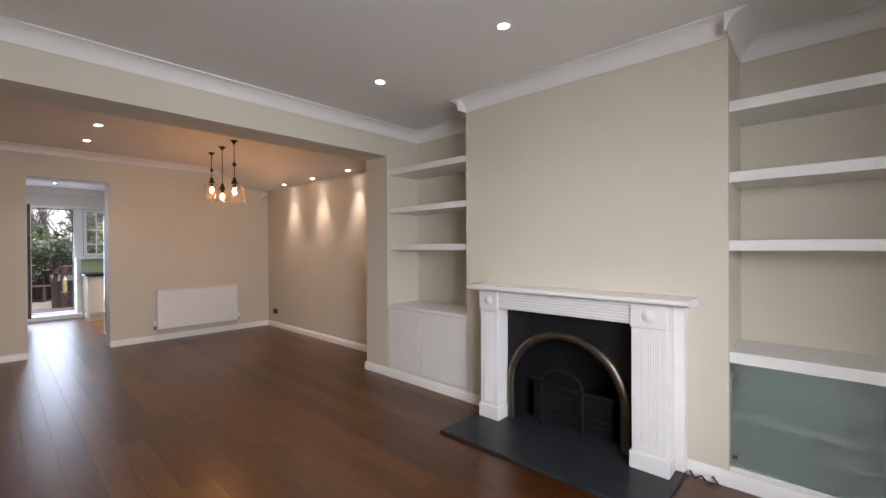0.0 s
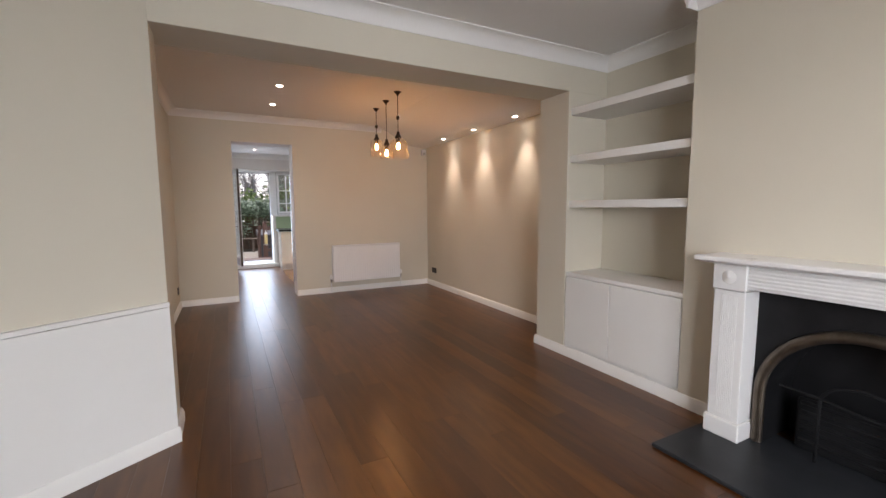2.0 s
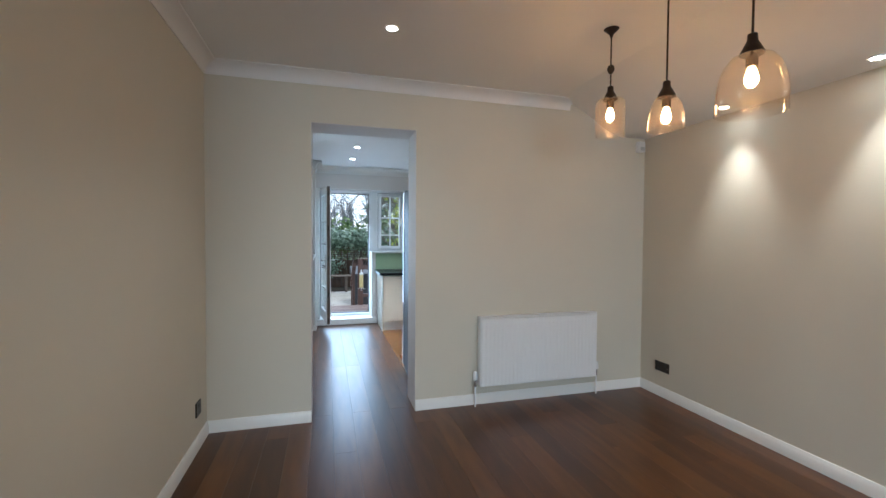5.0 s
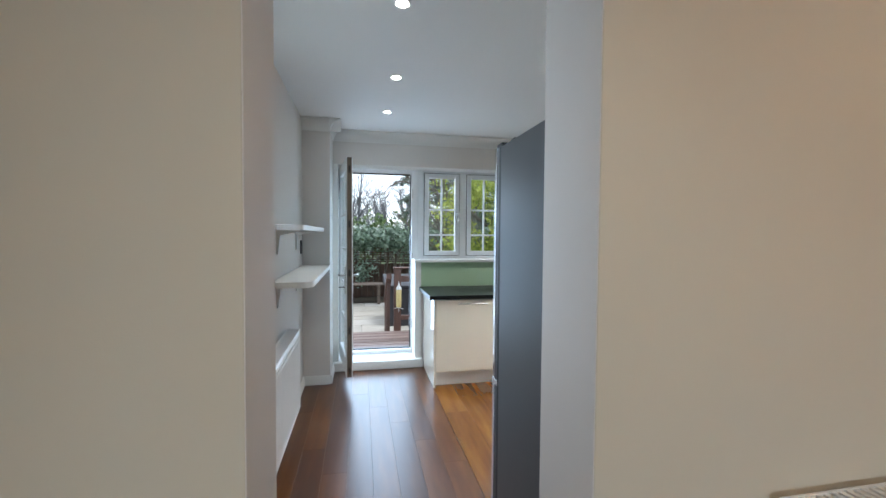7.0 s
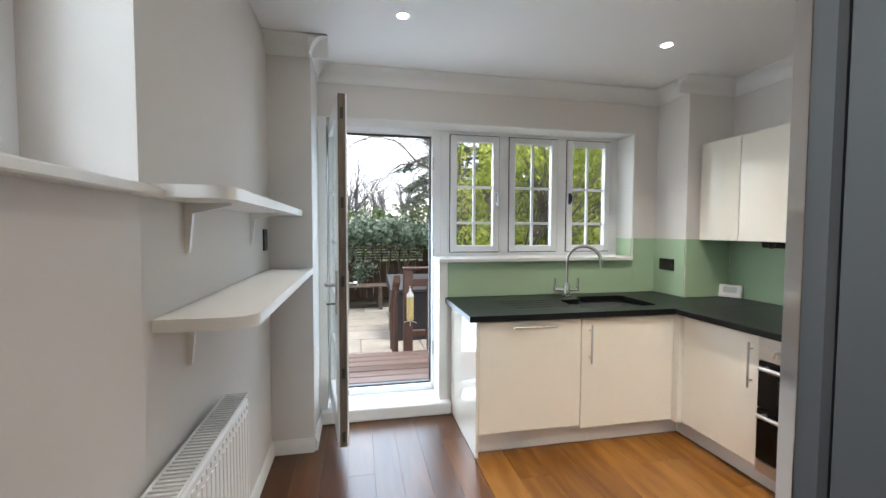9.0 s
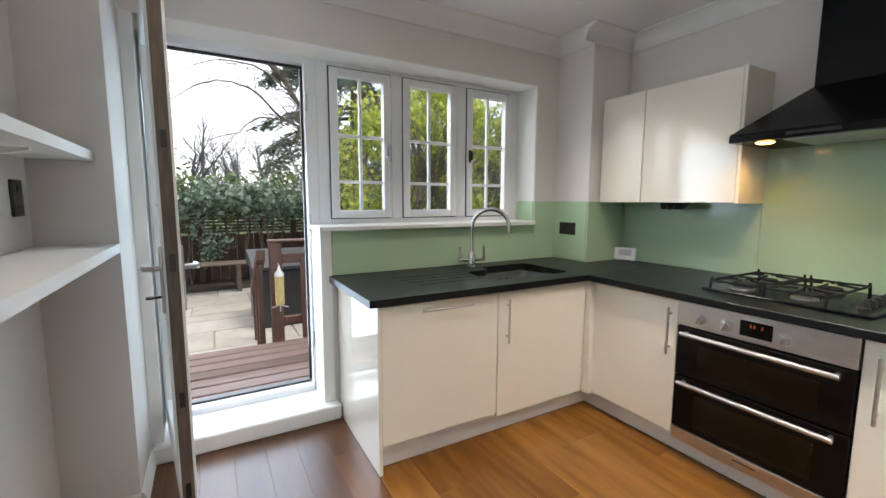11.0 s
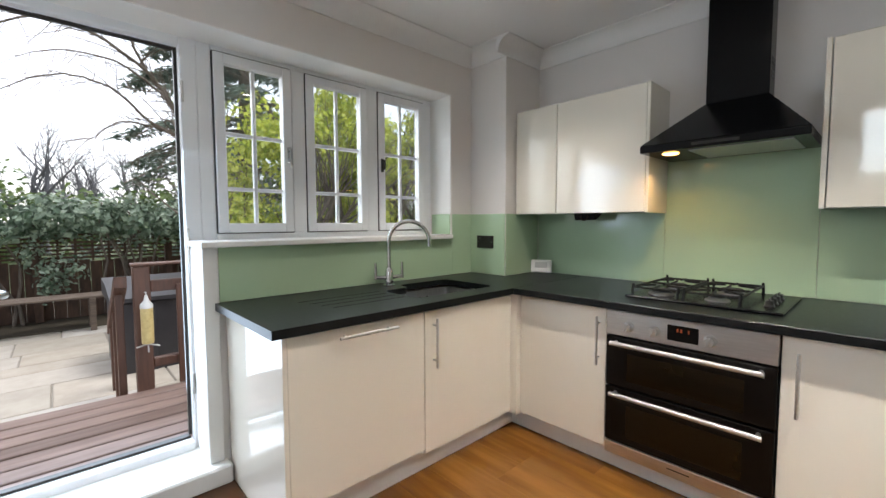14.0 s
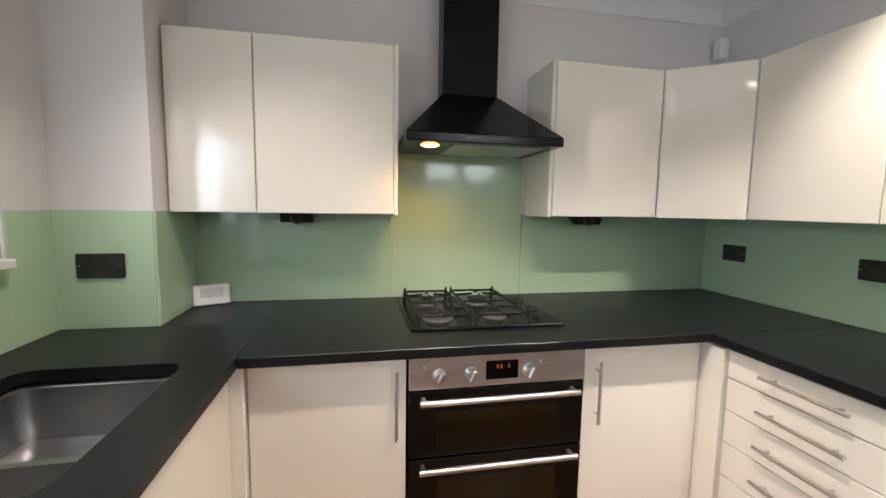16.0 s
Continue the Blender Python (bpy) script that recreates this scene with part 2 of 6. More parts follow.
# fence brown is darkened to carry the shade below the hedge
M_FENCE = surface("old brown shaded fence", (0.12, 0.068, 0.045), (0.055, 0.034, 0.024), 0.85, scale=5, fine=50, relief=0.4, stretch=(4, 4, 1))
M_BARK = surface("tree bark", (0.19, 0.155, 0.125), (0.10, 0.08, 0.062), 0.9, scale=9, fine=60, relief=0.6, stretch=(3, 3, 1))
M_SOIL = surface("garden soil and leaf litter", (0.07, 0.055, 0.035), (0.035, 0.028, 0.018), 0.95, scale=4, fine=40, relief=0.6)
M_LAWN = surface("grass ground", (0.08, 0.10, 0.035), (0.05, 0.07, 0.025), 0.95, scale=2, fine=60, relief=0.6)
M_IVY = leaf_mat("ivy leaf", (0.10, 0.155, 0.095), (0.36, 0.44, 0.33), 0.35, 0.3)
M_YELLOW = leaf_mat("yellow green leaf", (0.26, 0.33, 0.05), (0.66, 0.68, 0.14), 0.45, 0.5)
M_DARKLEAF = leaf_mat("dark green leaf", (0.06, 0.10, 0.03), (0.18, 0.24, 0.08), 0.5, 0.35)
M_NEEDLE = leaf_mat("conifer needles", (0.10, 0.145, 0.11), (0.26, 0.31, 0.25), 0.6, 0.4)
# violet grey instead of bark brown: distance haze put into the twig colour
M_TWIG = surface("far bare twigs in haze grey", (0.20, 0.195, 0.205), (0.15, 0.145, 0.155), 0.9, scale=3, relief=0)
M_ROOF = surface("blue grey slate roof", (0.16, 0.21, 0.29), (0.12, 0.16, 0.22), 0.5, scale=3, fine=30, relief=0.3)
M_RENDER = surface("cream render", (0.62, 0.58, 0.48), (0.54, 0.50, 0.42), 0.85, scale=2, fine=30, relief=0.2)
M_BRICK = surface("stock brick", (0.32, 0.24, 0.17), (0.24, 0.17, 0.12), 0.85, scale=5, fine=40, relief=0.4)
M_BOX = surface("dark slate plastic", (0.045, 0.042, 0.045), (0.032, 0.030, 0.032), 0.45, scale=6, fine=90, relief=0.1)
M_GROUT = surface("pale paving mortar", (0.30, 0.28, 0.25), (0.24, 0.22, 0.19), 0.9, scale=6, fine=60, relief=0.3)
M_FEEDER = surface("cream seed in a feeder tube", (0.62, 0.50, 0.22), (0.48, 0.36, 0.14), 0.3, scale=40, fine=200, relief=0.3)
M_GREY = surface("light grey plastic", (0.55, 0.55, 0.53), rough=0.4, relief=0.03)


def slab_mat():
    m, t, p = nodes_of("sandstone paving slab")
    info = t.nodes.new("ShaderNodeObjectInfo")
    r = ramp(t, (0.32, 0.30, 0.26), (0.44, 0.42, 0.39), 0.0, 1.0)
    e = r.color_ramp.elements.new(0.45)
    e.color = (0.40, 0.355, 0.295, 1)
    t.links.new(info.outputs["Random"], r.inputs[0])
    n = noise_node(t, 5, 6, (1, 1, 1), 0.6, shuffle=True)
    mx = t.nodes.new("ShaderNodeMixRGB")
    mx.blend_type, mx.inputs[0].default_value = "MULTIPLY", 0.55
    r2 = ramp(t, (0.6, 0.57, 0.52), (1, 1, 1), 0.3, 0.65)
    t.links.new(n.outputs["Fac"], r2.inputs[0])
    t.links.new(r.outputs[0], mx.inputs[1])
    t.links.new(r2.outputs[0], mx.inputs[2])
    t.links.new(mx.outputs[0], p.inputs["Base Color"])
    p.inputs["Roughness"].default_value = 0.6
    bump(t, p, n.outputs["Fac"], 0.4, 0.004)
    return m


M_SLAB = slab_mat()

# ---------------------------------------------------------------- mesh helpers


def cbox(bm, x0, x1, y0, y1, z0, z1, c=0.003, m=None):
    """A box with chamfered edges."""
    lo, hi = (min(x0, x1), min(y0, y1), min(z0, z1)), (max(x0, x1), max(y0, y1), max(z0, z1))
    c = min(c, *[(h - l) * 0.45 for l, h in zip(lo, hi)])
    v = {}
    for s in [(a, b, d) for a in (0, 1) for b in (0, 1) for d in (0, 1)]:
        for ax in range(3):
            co = [(hi[i] if s[i] else lo[i]) + (0 if i == ax else (-c if s[i] else c)) for i in range(3)]
            co = Vector(co)
            v[s, ax] = bm.verts.new(m @ co if m else co)
    for ax in range(3):
        b, d = (ax + 1) % 3, (ax + 2) % 3
        for sa in (0, 1):
            quad = []
            for sb, sd in ((0, 0), (1, 0), (1, 1), (0, 1)):
                s = [0, 0, 0]
                s[ax], s[b], s[d] = sa, sb, sd
                quad.append(v[tuple(s), ax])
            bm.faces.new(quad if sa else quad[::-1])
        for sb in (0, 1):
            for sd in (0, 1):
                s0, s1 = [0, 0, 0], [0, 0, 0]
                s0[ax], s1[ax] = 0, 1
                s0[b] = s1[b] = sb
                s0[d] = s1[d] = sd
                q = [v[tuple(s0), b], v[tuple(s1), b], v[tuple(s1), d], v[tuple(s0), d]]
                bm.faces.new(q if sb != sd else q[::-1])
    for s in [(a, b, d) for a in (0, 1) for b in (0, 1) for d in (0, 1)]:
        q = [v[s, 0], v[s, 1], v[s, 2]]
        bm.faces.new(q if sum(s) % 2 else q[::-1])


def rings(bm, loops, close_ends=True, closed=False):
    """Skin a list of vertex loops."""
    vs = [[bm.verts.new(p) for p in l] for l in loops]
    n = len(vs[0])
    pairs = list(zip(vs, vs[1:])) + ([(vs[-1], vs[0])] if closed else [])
    for a, b in pairs:
        for i in range(n):
            bm.faces.new((a[i], a[(i + 1) % n], b[(i + 1) % n], b[i]))
    if close_ends and not closed:
        bm.faces.new(vs[0][::-1])
        bm.faces.new(vs[-1])


def tube(bm, pts, r, n=10, caps=True):
    """A round bar along points; r is one radius or one for each point."""
    pts = [Vector(p) for p in pts]
    rs = r if isinstance(r, (list, tuple)) else [r] * len(pts)
    loops, up = [], None
    for i, p in enumerate(pts):
        d = (pts[min(i + 1, len(pts) - 1)] - pts[max(i - 1, 0)]).normalized()
        if up is None:
            up = d.orthogonal().normalized()
        up = (up - d * up.dot(d)).normalized() if (up - d * up.dot(d)).length > 1e-5 else d.orthogonal().normalized()
        side = d.cross(up)
        loops.append([p + (up * math.cos(a) + side * math.sin(a)) * rs[i] for a in [2 * math.pi * k / n for k in range(n)]])
    rings(bm, loops, caps)


def lathe(bm, profile, cx, cy, n=24, caps=False):
    """Turn (radius, z) about an upright axis."""
    rings(bm, [[(cx + r * math.cos(a), cy + r * math.sin(a), z) for a in [2 * math.pi * k / n for k in range(n)]] for r, z in profile], caps)


def prism(bm, outline, axis, a, b):
    """Extrude an outline of 2D points along x, y or z from a to b."""
    def put(p, d):
        return {"x": (d, p[0], p[1]), "y": (p[0], d, p[1]), "z": (p[0], p[1], d)}[axis]
    rings(bm, [[put(p, a) for p in outline], [put(p, b) for p in outline]])


def finish(bm, smooth):
    bmesh.ops.recalc_face_normals(bm, faces=bm.faces)
    if smooth:
        for f in bm.faces:
            f.smooth = True
        for e in bm.edges:
            if len(e.link_faces) == 2 and e.calc_face_angle(0) > radians(35):
                e.smooth = False


def mesh_of(name, bm, material, smooth=True):
    finish(bm, smooth)
    me = bpy.data.meshes.new(name)
    bm.to_mesh(me)
    bm.free()
    me.materials.append(material)
    return me


def part(name, bm, material, parent=None, label="", smooth=True):
    """One mesh object, in world places, under a thing or a part."""
    ob = new(name, mesh_of(name, bm, material, smooth))
    if parent is not None:
        ob.parent = parent
        if parent.parent is None:
            ob.matrix_parent_inverse = Matrix.Translation(-parent.location)
    if label:
        ob["label"] = label
    return ob


def thing(name, at, label, category, group="", kind=""):
    ob = new(name)
    ob.location = at
    ob.empty_display_size = 0.05
    return tagged(ob, label, category, group, kind)


def B(*boxes, c=0.003):
    """A bmesh of chamfered boxes (x0, x1, y0, y1, z0, z1)."""
    bm = bmesh.new()
    for b in boxes:
        cbox(bm, *b, c=c)
    return bm


def solid(name, bm, material, label, category, group="", kind="", smooth=True):
    return tagged(part(name, bm, material, None, "", smooth), label, category, group, kind)


def structure(name, bm, material, label, category, smooth=True):
    return solid(name, bm, material, label, category, "", "structure", smooth)


def wall_boxes(bm, axis, a0, a1, t0, t1, z0, z1, holes=()):
    """A wall along x or y from a0 to a1, t0 to t1 thick, with openings (a, b, low, high)."""
    def add(p, q, lo, hi):
        if q - p > 1e-4 and hi - lo > 1e-4:
            box = (p, q, t0, t1, lo, hi) if axis == "x" else (t0, t1, p, q, lo, hi)
            cbox(bm, *box, c=0.0004)
    at = a0
    for a, b, lo, hi in sorted(holes):
        add(at, a, z0, z1)
        add(a, b, z0, lo)
        add(a, b, hi, z1)
        at = b
    add(at, a1, z0, z1)


def wall(name, axis, a0, a1, t0, t1, z1, material, label, holes=(), z0=-0.02):
    bm = bmesh.new()
    wall_boxes(bm, axis, a0, a1, t0, t1, z0, z1, holes)
    return structure(name, bm, material, label, "wall", False)


def strip(bm, p, q, n, profile):
    """A moulding from p to q on a wall; n points into the room; the profile is (out, z)."""
    nv = Vector((*n, 0)).normalized()
    loops = [[Vector((*e, 0)) + nv * o + Vector((0, 0, z)) for o, z in profile] for e in (p, q)]
    rings(bm, loops)


def coving(name, runs, z, size=0.10):
    bm = bmesh.new()
    prof = [(-0.004, z + 0.004), (-0.004, z - size), (0.006, z - size)]
    prof += [(size - (size - 0.008) * math.cos(a), z - size + (size - 0.008) * math.sin(a)) for a in [radians(90 * k / 6) for k in range(7)]]
    prof += [(size, z - 0.004), (size, z + 0.004)]
    for p, q, n in runs:
        strip(bm, p, q, n, prof)
    return structure(name, bm, M_CEIL, "white concave plaster coving along the ceiling edge", "coving")


def skirting(name, runs, h=0.082, d=0.018):
    bm = bmesh.new()
    prof = [(-0.003, -0.01), (d, -0.01), (d, h - 0.03), (d - 0.004, h - 0.02), (d - 0.006, h - 0.012), (0.006, h), (-0.003, h)]
    for p, q, n in runs:
        strip(bm, p, q, n, prof)
    return structure(name, bm, M_TRIM, "white painted timber skirting board along the wall", "skirting board")


# ---------------------------------------------------------------- plan
H, HK, BEAM = 2.56, 2.45, 2.255          # ceilings and beam
XF, XN0, XN1, XD, XK = 2.55, -1.715, -2.07, -5.425, -5.722   # front wall, pier, dining back wall, its kitchen face
YB, YA, YR, YL = 2.765, 2.80, 3.21, -0.41  # breast, alcove fronts, right wall, dining left wall
XE, XO = -8.915, -9.22                    # kitchen end wall
YK, YKB, XR = -0.01, 3.28, -5.83          # kitchen side walls and return wall
TOP = 0.851

wall("wall_north", "x", XD - 0.02, XF, YR, YR + 0.25, 2.62, M_WALL, "cream painted plaster wall with glowing scallops of light")
wall("wall_dining_south", "x", XD - 0.02, XN1 + 0.13, YL - 0.20, YL, 2.62, M_WALL, "cream painted wall with an open doorway to the hall", holes=[(-2.815, XN1 + 0.13, -0.02, 1.905)])
wall("wall_hall", "x", XD - 0.02, -0.9, -1.42, -1.30, 2.62, M_WALL, "plain cream wall of the unlit hall")
wall("wall_hall_end", "y", -1.42, YL - 0.1, -3.75, -3.60, 2.62, M_WALL, "plain cream end wall of the unlit hall")
structure("ceiling_hall", B((-3.75, XN0, -1.42, YL - 0.14, 2.45, 2.6), c=0.001), M_CEIL, "white ceiling of the unlit hall", "ceiling")
wall("wall_dining_west", "y", YL - 0.15, YR + 0.25, XK, XD, 2.62, M_WALL, "cream painted wall with an open doorway to the kitchen", holes=[(0.285, 1.07, -0.02, 2.205)])
wall("wall_front", "y", -1.4, YR + 0.25, XF, XF + 0.25, 2.62, M_WALL, "cream wall with a wide front window", holes=[(-0.40, 1.30, 0.7, 2.05)])
wall("wall_front_south", "x", -0.98, XF + 0.25, -1.4, -1.25, 2.62, M_WALL, "plain cream painted plaster wall")
wall("pier_north", "y", YB + 0.005, YR + 0.01, XN1, XN0, BEAM + 0.0, M_WALL, "cream painted wall nib under the ceiling beam")
wall("pier_south", "y", YL - 0.15, -0.118, XN1 + 0.135, XN0, BEAM + 0.0, M_WALL, "cream painted wall nib beside the wide opening")
wall("chimney_breast", "x", -0.66, 1.20, YB, YR + 0.01, 2.6, M_WALL, "cream painted chimney breast with a fireplace", holes=[(-0.205, 0.75, -0.02, 0.88)])
structure("ceiling_beam", B((XN1, XN0, YL - 0.15, YR + 0.01, BEAM, 2.6), c=0.002), M_WALL, "cream painted ceiling beam between the two rooms", "beam")
structure("ceiling_front", B((XN1, XF + 0.25, -1.4, YR + 0.25, H, H + 0.12), c=0.001), M_CEIL, "white painted plaster ceiling", "ceiling")
structure("ceiling_dining", B((XK, XN1 + 0.002, YL - 0.15, YR + 0.25, H, H + 0.12), c=0.001), M_CEIL, "white painted plaster ceiling warmed by the lamps", "ceiling")
bm = bmesh.new()
soffit = [(YR + 0.01, 2.285), (3.00, 2.285)] + [(3.00 - 0.70 * u, 2.285 + (H - 2.285) * (u * u * (3 - 2 * u))) for u in [k / 12 for k in range(1, 13)]] + [(2.2, H + 0.04), (YR + 0.01, H + 0.04)]
prism(bm, soffit, "x", XD - 0.01, XN1 + 0.002)
structure("ceiling_soffit", bm, M_CEIL, "white plaster soffit curving down to recessed spotlights", "soffit")

# splayed wall with a boxed cupboard below
A0, A1 = Vector((XN0 + 0.002, -0.118)), Vector((-0.95, -1.32))
ad = (A1 - A0).normalized()
an = Vector((-ad.y, ad.x)) if -ad.y > 0 else Vector((ad.y, -ad.x))
bm = bmesh.new()
prism(bm, [tuple(A0), tuple(A1), tuple(A1 - an * 0.3), tuple(A0 - an * 0.25 + Vector((-0.05, 0)))], "z", -0.02, 2.6)
structure("wall_splayed", bm, M_WALL, "cream painted splayed wall above a boxed cupboard", "wall", False)
C0, C1 = A0 + ad * 0.004, A1 - ad * 0.1
box_panel = thing("boxed_cupboard", (*C0, 0), "low white painted boxed cupboard along the splayed wall", "cupboard")
bm = bmesh.new()
prism(bm, [tuple(C0 - an * 0.01), tuple(C1 - an * 0.01), tuple(C1 + an * 0.022), tuple(C0 + an * 0.022)], "z", 0.0, 0.765)
part("body", bm, M_SATIN, box_panel)
bm = bmesh.new()
prism(bm, [tuple(C0 - an * 0.01), tuple(C1 - an * 0.01), tuple(C1 + an * 0.028), tuple(C0 + an * 0.028)], "z", 0.770, 0.792)
part("lid", bm, M_SATIN, box_panel)

# kitchen shell
wall("wall_kitchen_south", "x", XO, XK + 0.01, YK - 0.30, YK, 2.52, M_KWALL, "pale grey painted kitchen wall with a window", holes=[(-7.06, -5.93, 1.45, 2.36)])
wall("wall_kitchen_north", "x", XO, XK + 0.01, YKB, YKB + 0.25, 2.52, M_KWALL, "pale grey painted kitchen wall above green glass")
wall("wall_kitchen_west", "y", YK - 0.30, YKB + 0.25, XO, XE, 2.52, M_KWALL, "pale grey kitchen wall with garden door and windows", holes=[(0.27, 1.140, -0.02, 2.125), (1.140, 2.680, 1.09, 2.125)])
wall("wall_kitchen_return", "y", 1.70, YKB + 0.01, XR, XK + 0.01, 2.52, M_KWALL, "pale grey wall behind the fridge and drawers")
wall("pier_kitchen_north", "x", XE - 0.01, -8.59, 2.885, YKB + 0.01, 2.5, M_KWALL, "pale grey boxed corner pier")
wall("pier_kitchen_south", "x", XE - 0.01, -8.515, YK - 0.01, 0.235, 2.5, M_KWALL, "pale grey boxed pier beside the garden door")
structure("ceiling_kitchen", B((XO, XK, YK - 0.30, YKB + 0.25, HK, HK + 0.12), c=0.001), M_CEIL, "white painted kitchen ceiling with downlights", "ceiling")
structure("doorway_lining", B((XK - 0.004, XD - 0.002, 0.285, 0.288, 0, 2.205), (XK - 0.004, XD - 0.002, 1.067, 1.07, 0, 2.205), (XK - 0.004, XD - 0.002, 0.288, 1.067, 2.202, 2.205), c=0.0004), M_KWALL, "pale painted reveal of the open doorway", "door lining")

coving("coving_front", [((XN0, -0.2), (XN0, YR), (1, 0)), ((-0.66, YB), (1.20, YB), (0, -1)), ((XN0, YR), (-0.66, YR), (0, -1)), ((1.20, YR), (XF, YR), (0, -1)), ((-0.66, YB - 0.1), (-0.66, YR), (-1, 0)), ((1.20, YB - 0.1), (1.20, YR), (1, 0)), (tuple(A0), tuple(A1), tuple(an)), ((XF, -1.25), (XF, YR), (-1, 0))], H)
coving("coving_dining", [((XD, YL), (XD, 2.42), (1, 0)), ((XD, YL), (XN1, YL), (0, 1))], H, 0.085)
coving("coving_kitchen", [((XE, YK), (XE, 2.885), (1, 0)), ((-8.59, 2.885), (XE, 2.885), (0, -1)), ((-8.59, 2.785), (-8.59, YKB), (1, 0)), ((-8.59, YKB), (XR, YKB), (0, -1)), ((-8.515, YK), (-8.515, 0.335), (1, 0)), ((XE, 0.235), (-8.415, 0.235), (0, 1)), ((XR, 1.70), (XR, YKB), (-1, 0))], HK, 0.10)
skirting("skirting_dining", [((XD, YL), (XD, 0.287), (1, 0)), ((XD, 1.068), (XD, YR), (1, 0)), ((XD, YR), (XN1, YR), (0, -1)), ((XD, YL), (-2.815, YL), (0, 1)), ((-2.815, YL - 0.2), (-2.815, YL), (1, 0))])
skirting("skirting_front", [((XN1 - 0.018, YB + 0.005), (-0.66, YB + 0.005), (0, -1)), ((XN1, YB), (XN1, YR), (-1, 0)), ((-0.66, YB), (-0.44, YB), (0, -1)), ((1.0, YB), (1.218, YB), (0, -1)), ((1.20, YB + 0.005), (XF, YB + 0.005), (0, -1)), (tuple(A0 + an * 0.022 - ad * 0.004), tuple(C1 + an * 0.022), tuple(an)), ((XN1 + 0.117, -0.118), (XN0 + 0.014, -0.118), (0, 1)), ((XN1 + 0.135, YL), (XN1 + 0.135, -0.118), (-1, 0))])
skirting("skirting_kitchen", [((XK, YK), (-8.515, YK), (0, 1)), ((-8.515, YK), (-8.515, 0.235), (1, 0)), ((XE, 0.235), (-8.515, 0.235), (0, 1))])

# ---------------------------------------------------------------- ceiling and wall lights


def downlight(x, y, z, watts, color, cone, group, label, lean=0.0, blend=0.7):
    t = thing("downlight", (x, y, z), label, "downlight", group)
    bm = bmesh.new()
    lathe(bm, [(0.026, z - 0.001), (0.034, z - 0.006), (0.039, z - 0.004), (0.041, z + 0.001)], x, y, 24)
    part("rim", bm, M_TRIM, t, "white metal rim")
    bm = bmesh.new()
    lathe(bm, [(0.0005, z - 0.0035), (0.027, z - 0.0025)], x, y, 20)
    part("lens", bm, M_SPOT, t, "bright warm white lens")
    lamp = new("downlight_beam", bpy.data.lights.new("downlight_beam", "SPOT"))
    lamp.data.energy, lamp.data.color, lamp.data.spot_size, lamp.data.spot_blend, lamp.data.shadow_soft_size = watts, color, radians(cone), blend, 0.03
    lamp.matrix_world = look((x, y, z - 0.012), (x, y + lean, z - 1.0), 0)


for x, y in ((0.265, 1.98), (-0.858, 2.0)):
    downlight(x, y, H, SPOT_F, (1.0, 0.94, 0.86), 120, "front room downlights", "small round recessed downlight, lit, in the white ceiling")
for x, y in ((-2.87, 0.74), (-3.76, 0.745), (-4.62, 0.755)):
    downlight(x, y, H, SPOT_D, (1.0, 0.86, 0.70), 120, "dining room downlights", "small round recessed downlight, lit, in the dining ceiling")
for x in (-4.50, -3.67, -2.81):
    downlight(x, 3.045, 2.285, SPOT_W, (1.0, 0.88, 0.71), 62, "wall washing spotlights", "small recessed spotlight grazing the cream wall", 0.13, 1.0)
# the last kitchen downlight is unseen, added to brighten the drawers and splashback corner
for x, y in ((-7.33, 0.745), (-8.12, 0.735), (-8.13, 2.30), (-7.315, 1.985), (-6.44, 0.70), (-6.46, 1.985)):
    downlight(x, y, HK, SPOT_K * (0.72 if y < 1 else 2.0 if y > 2.2 else 4.3), (1.0, 0.91, 0.80), 86 if y < 1 else 104, "kitchen downlights", "small round recessed downlight, lit, in the kitchen ceiling")


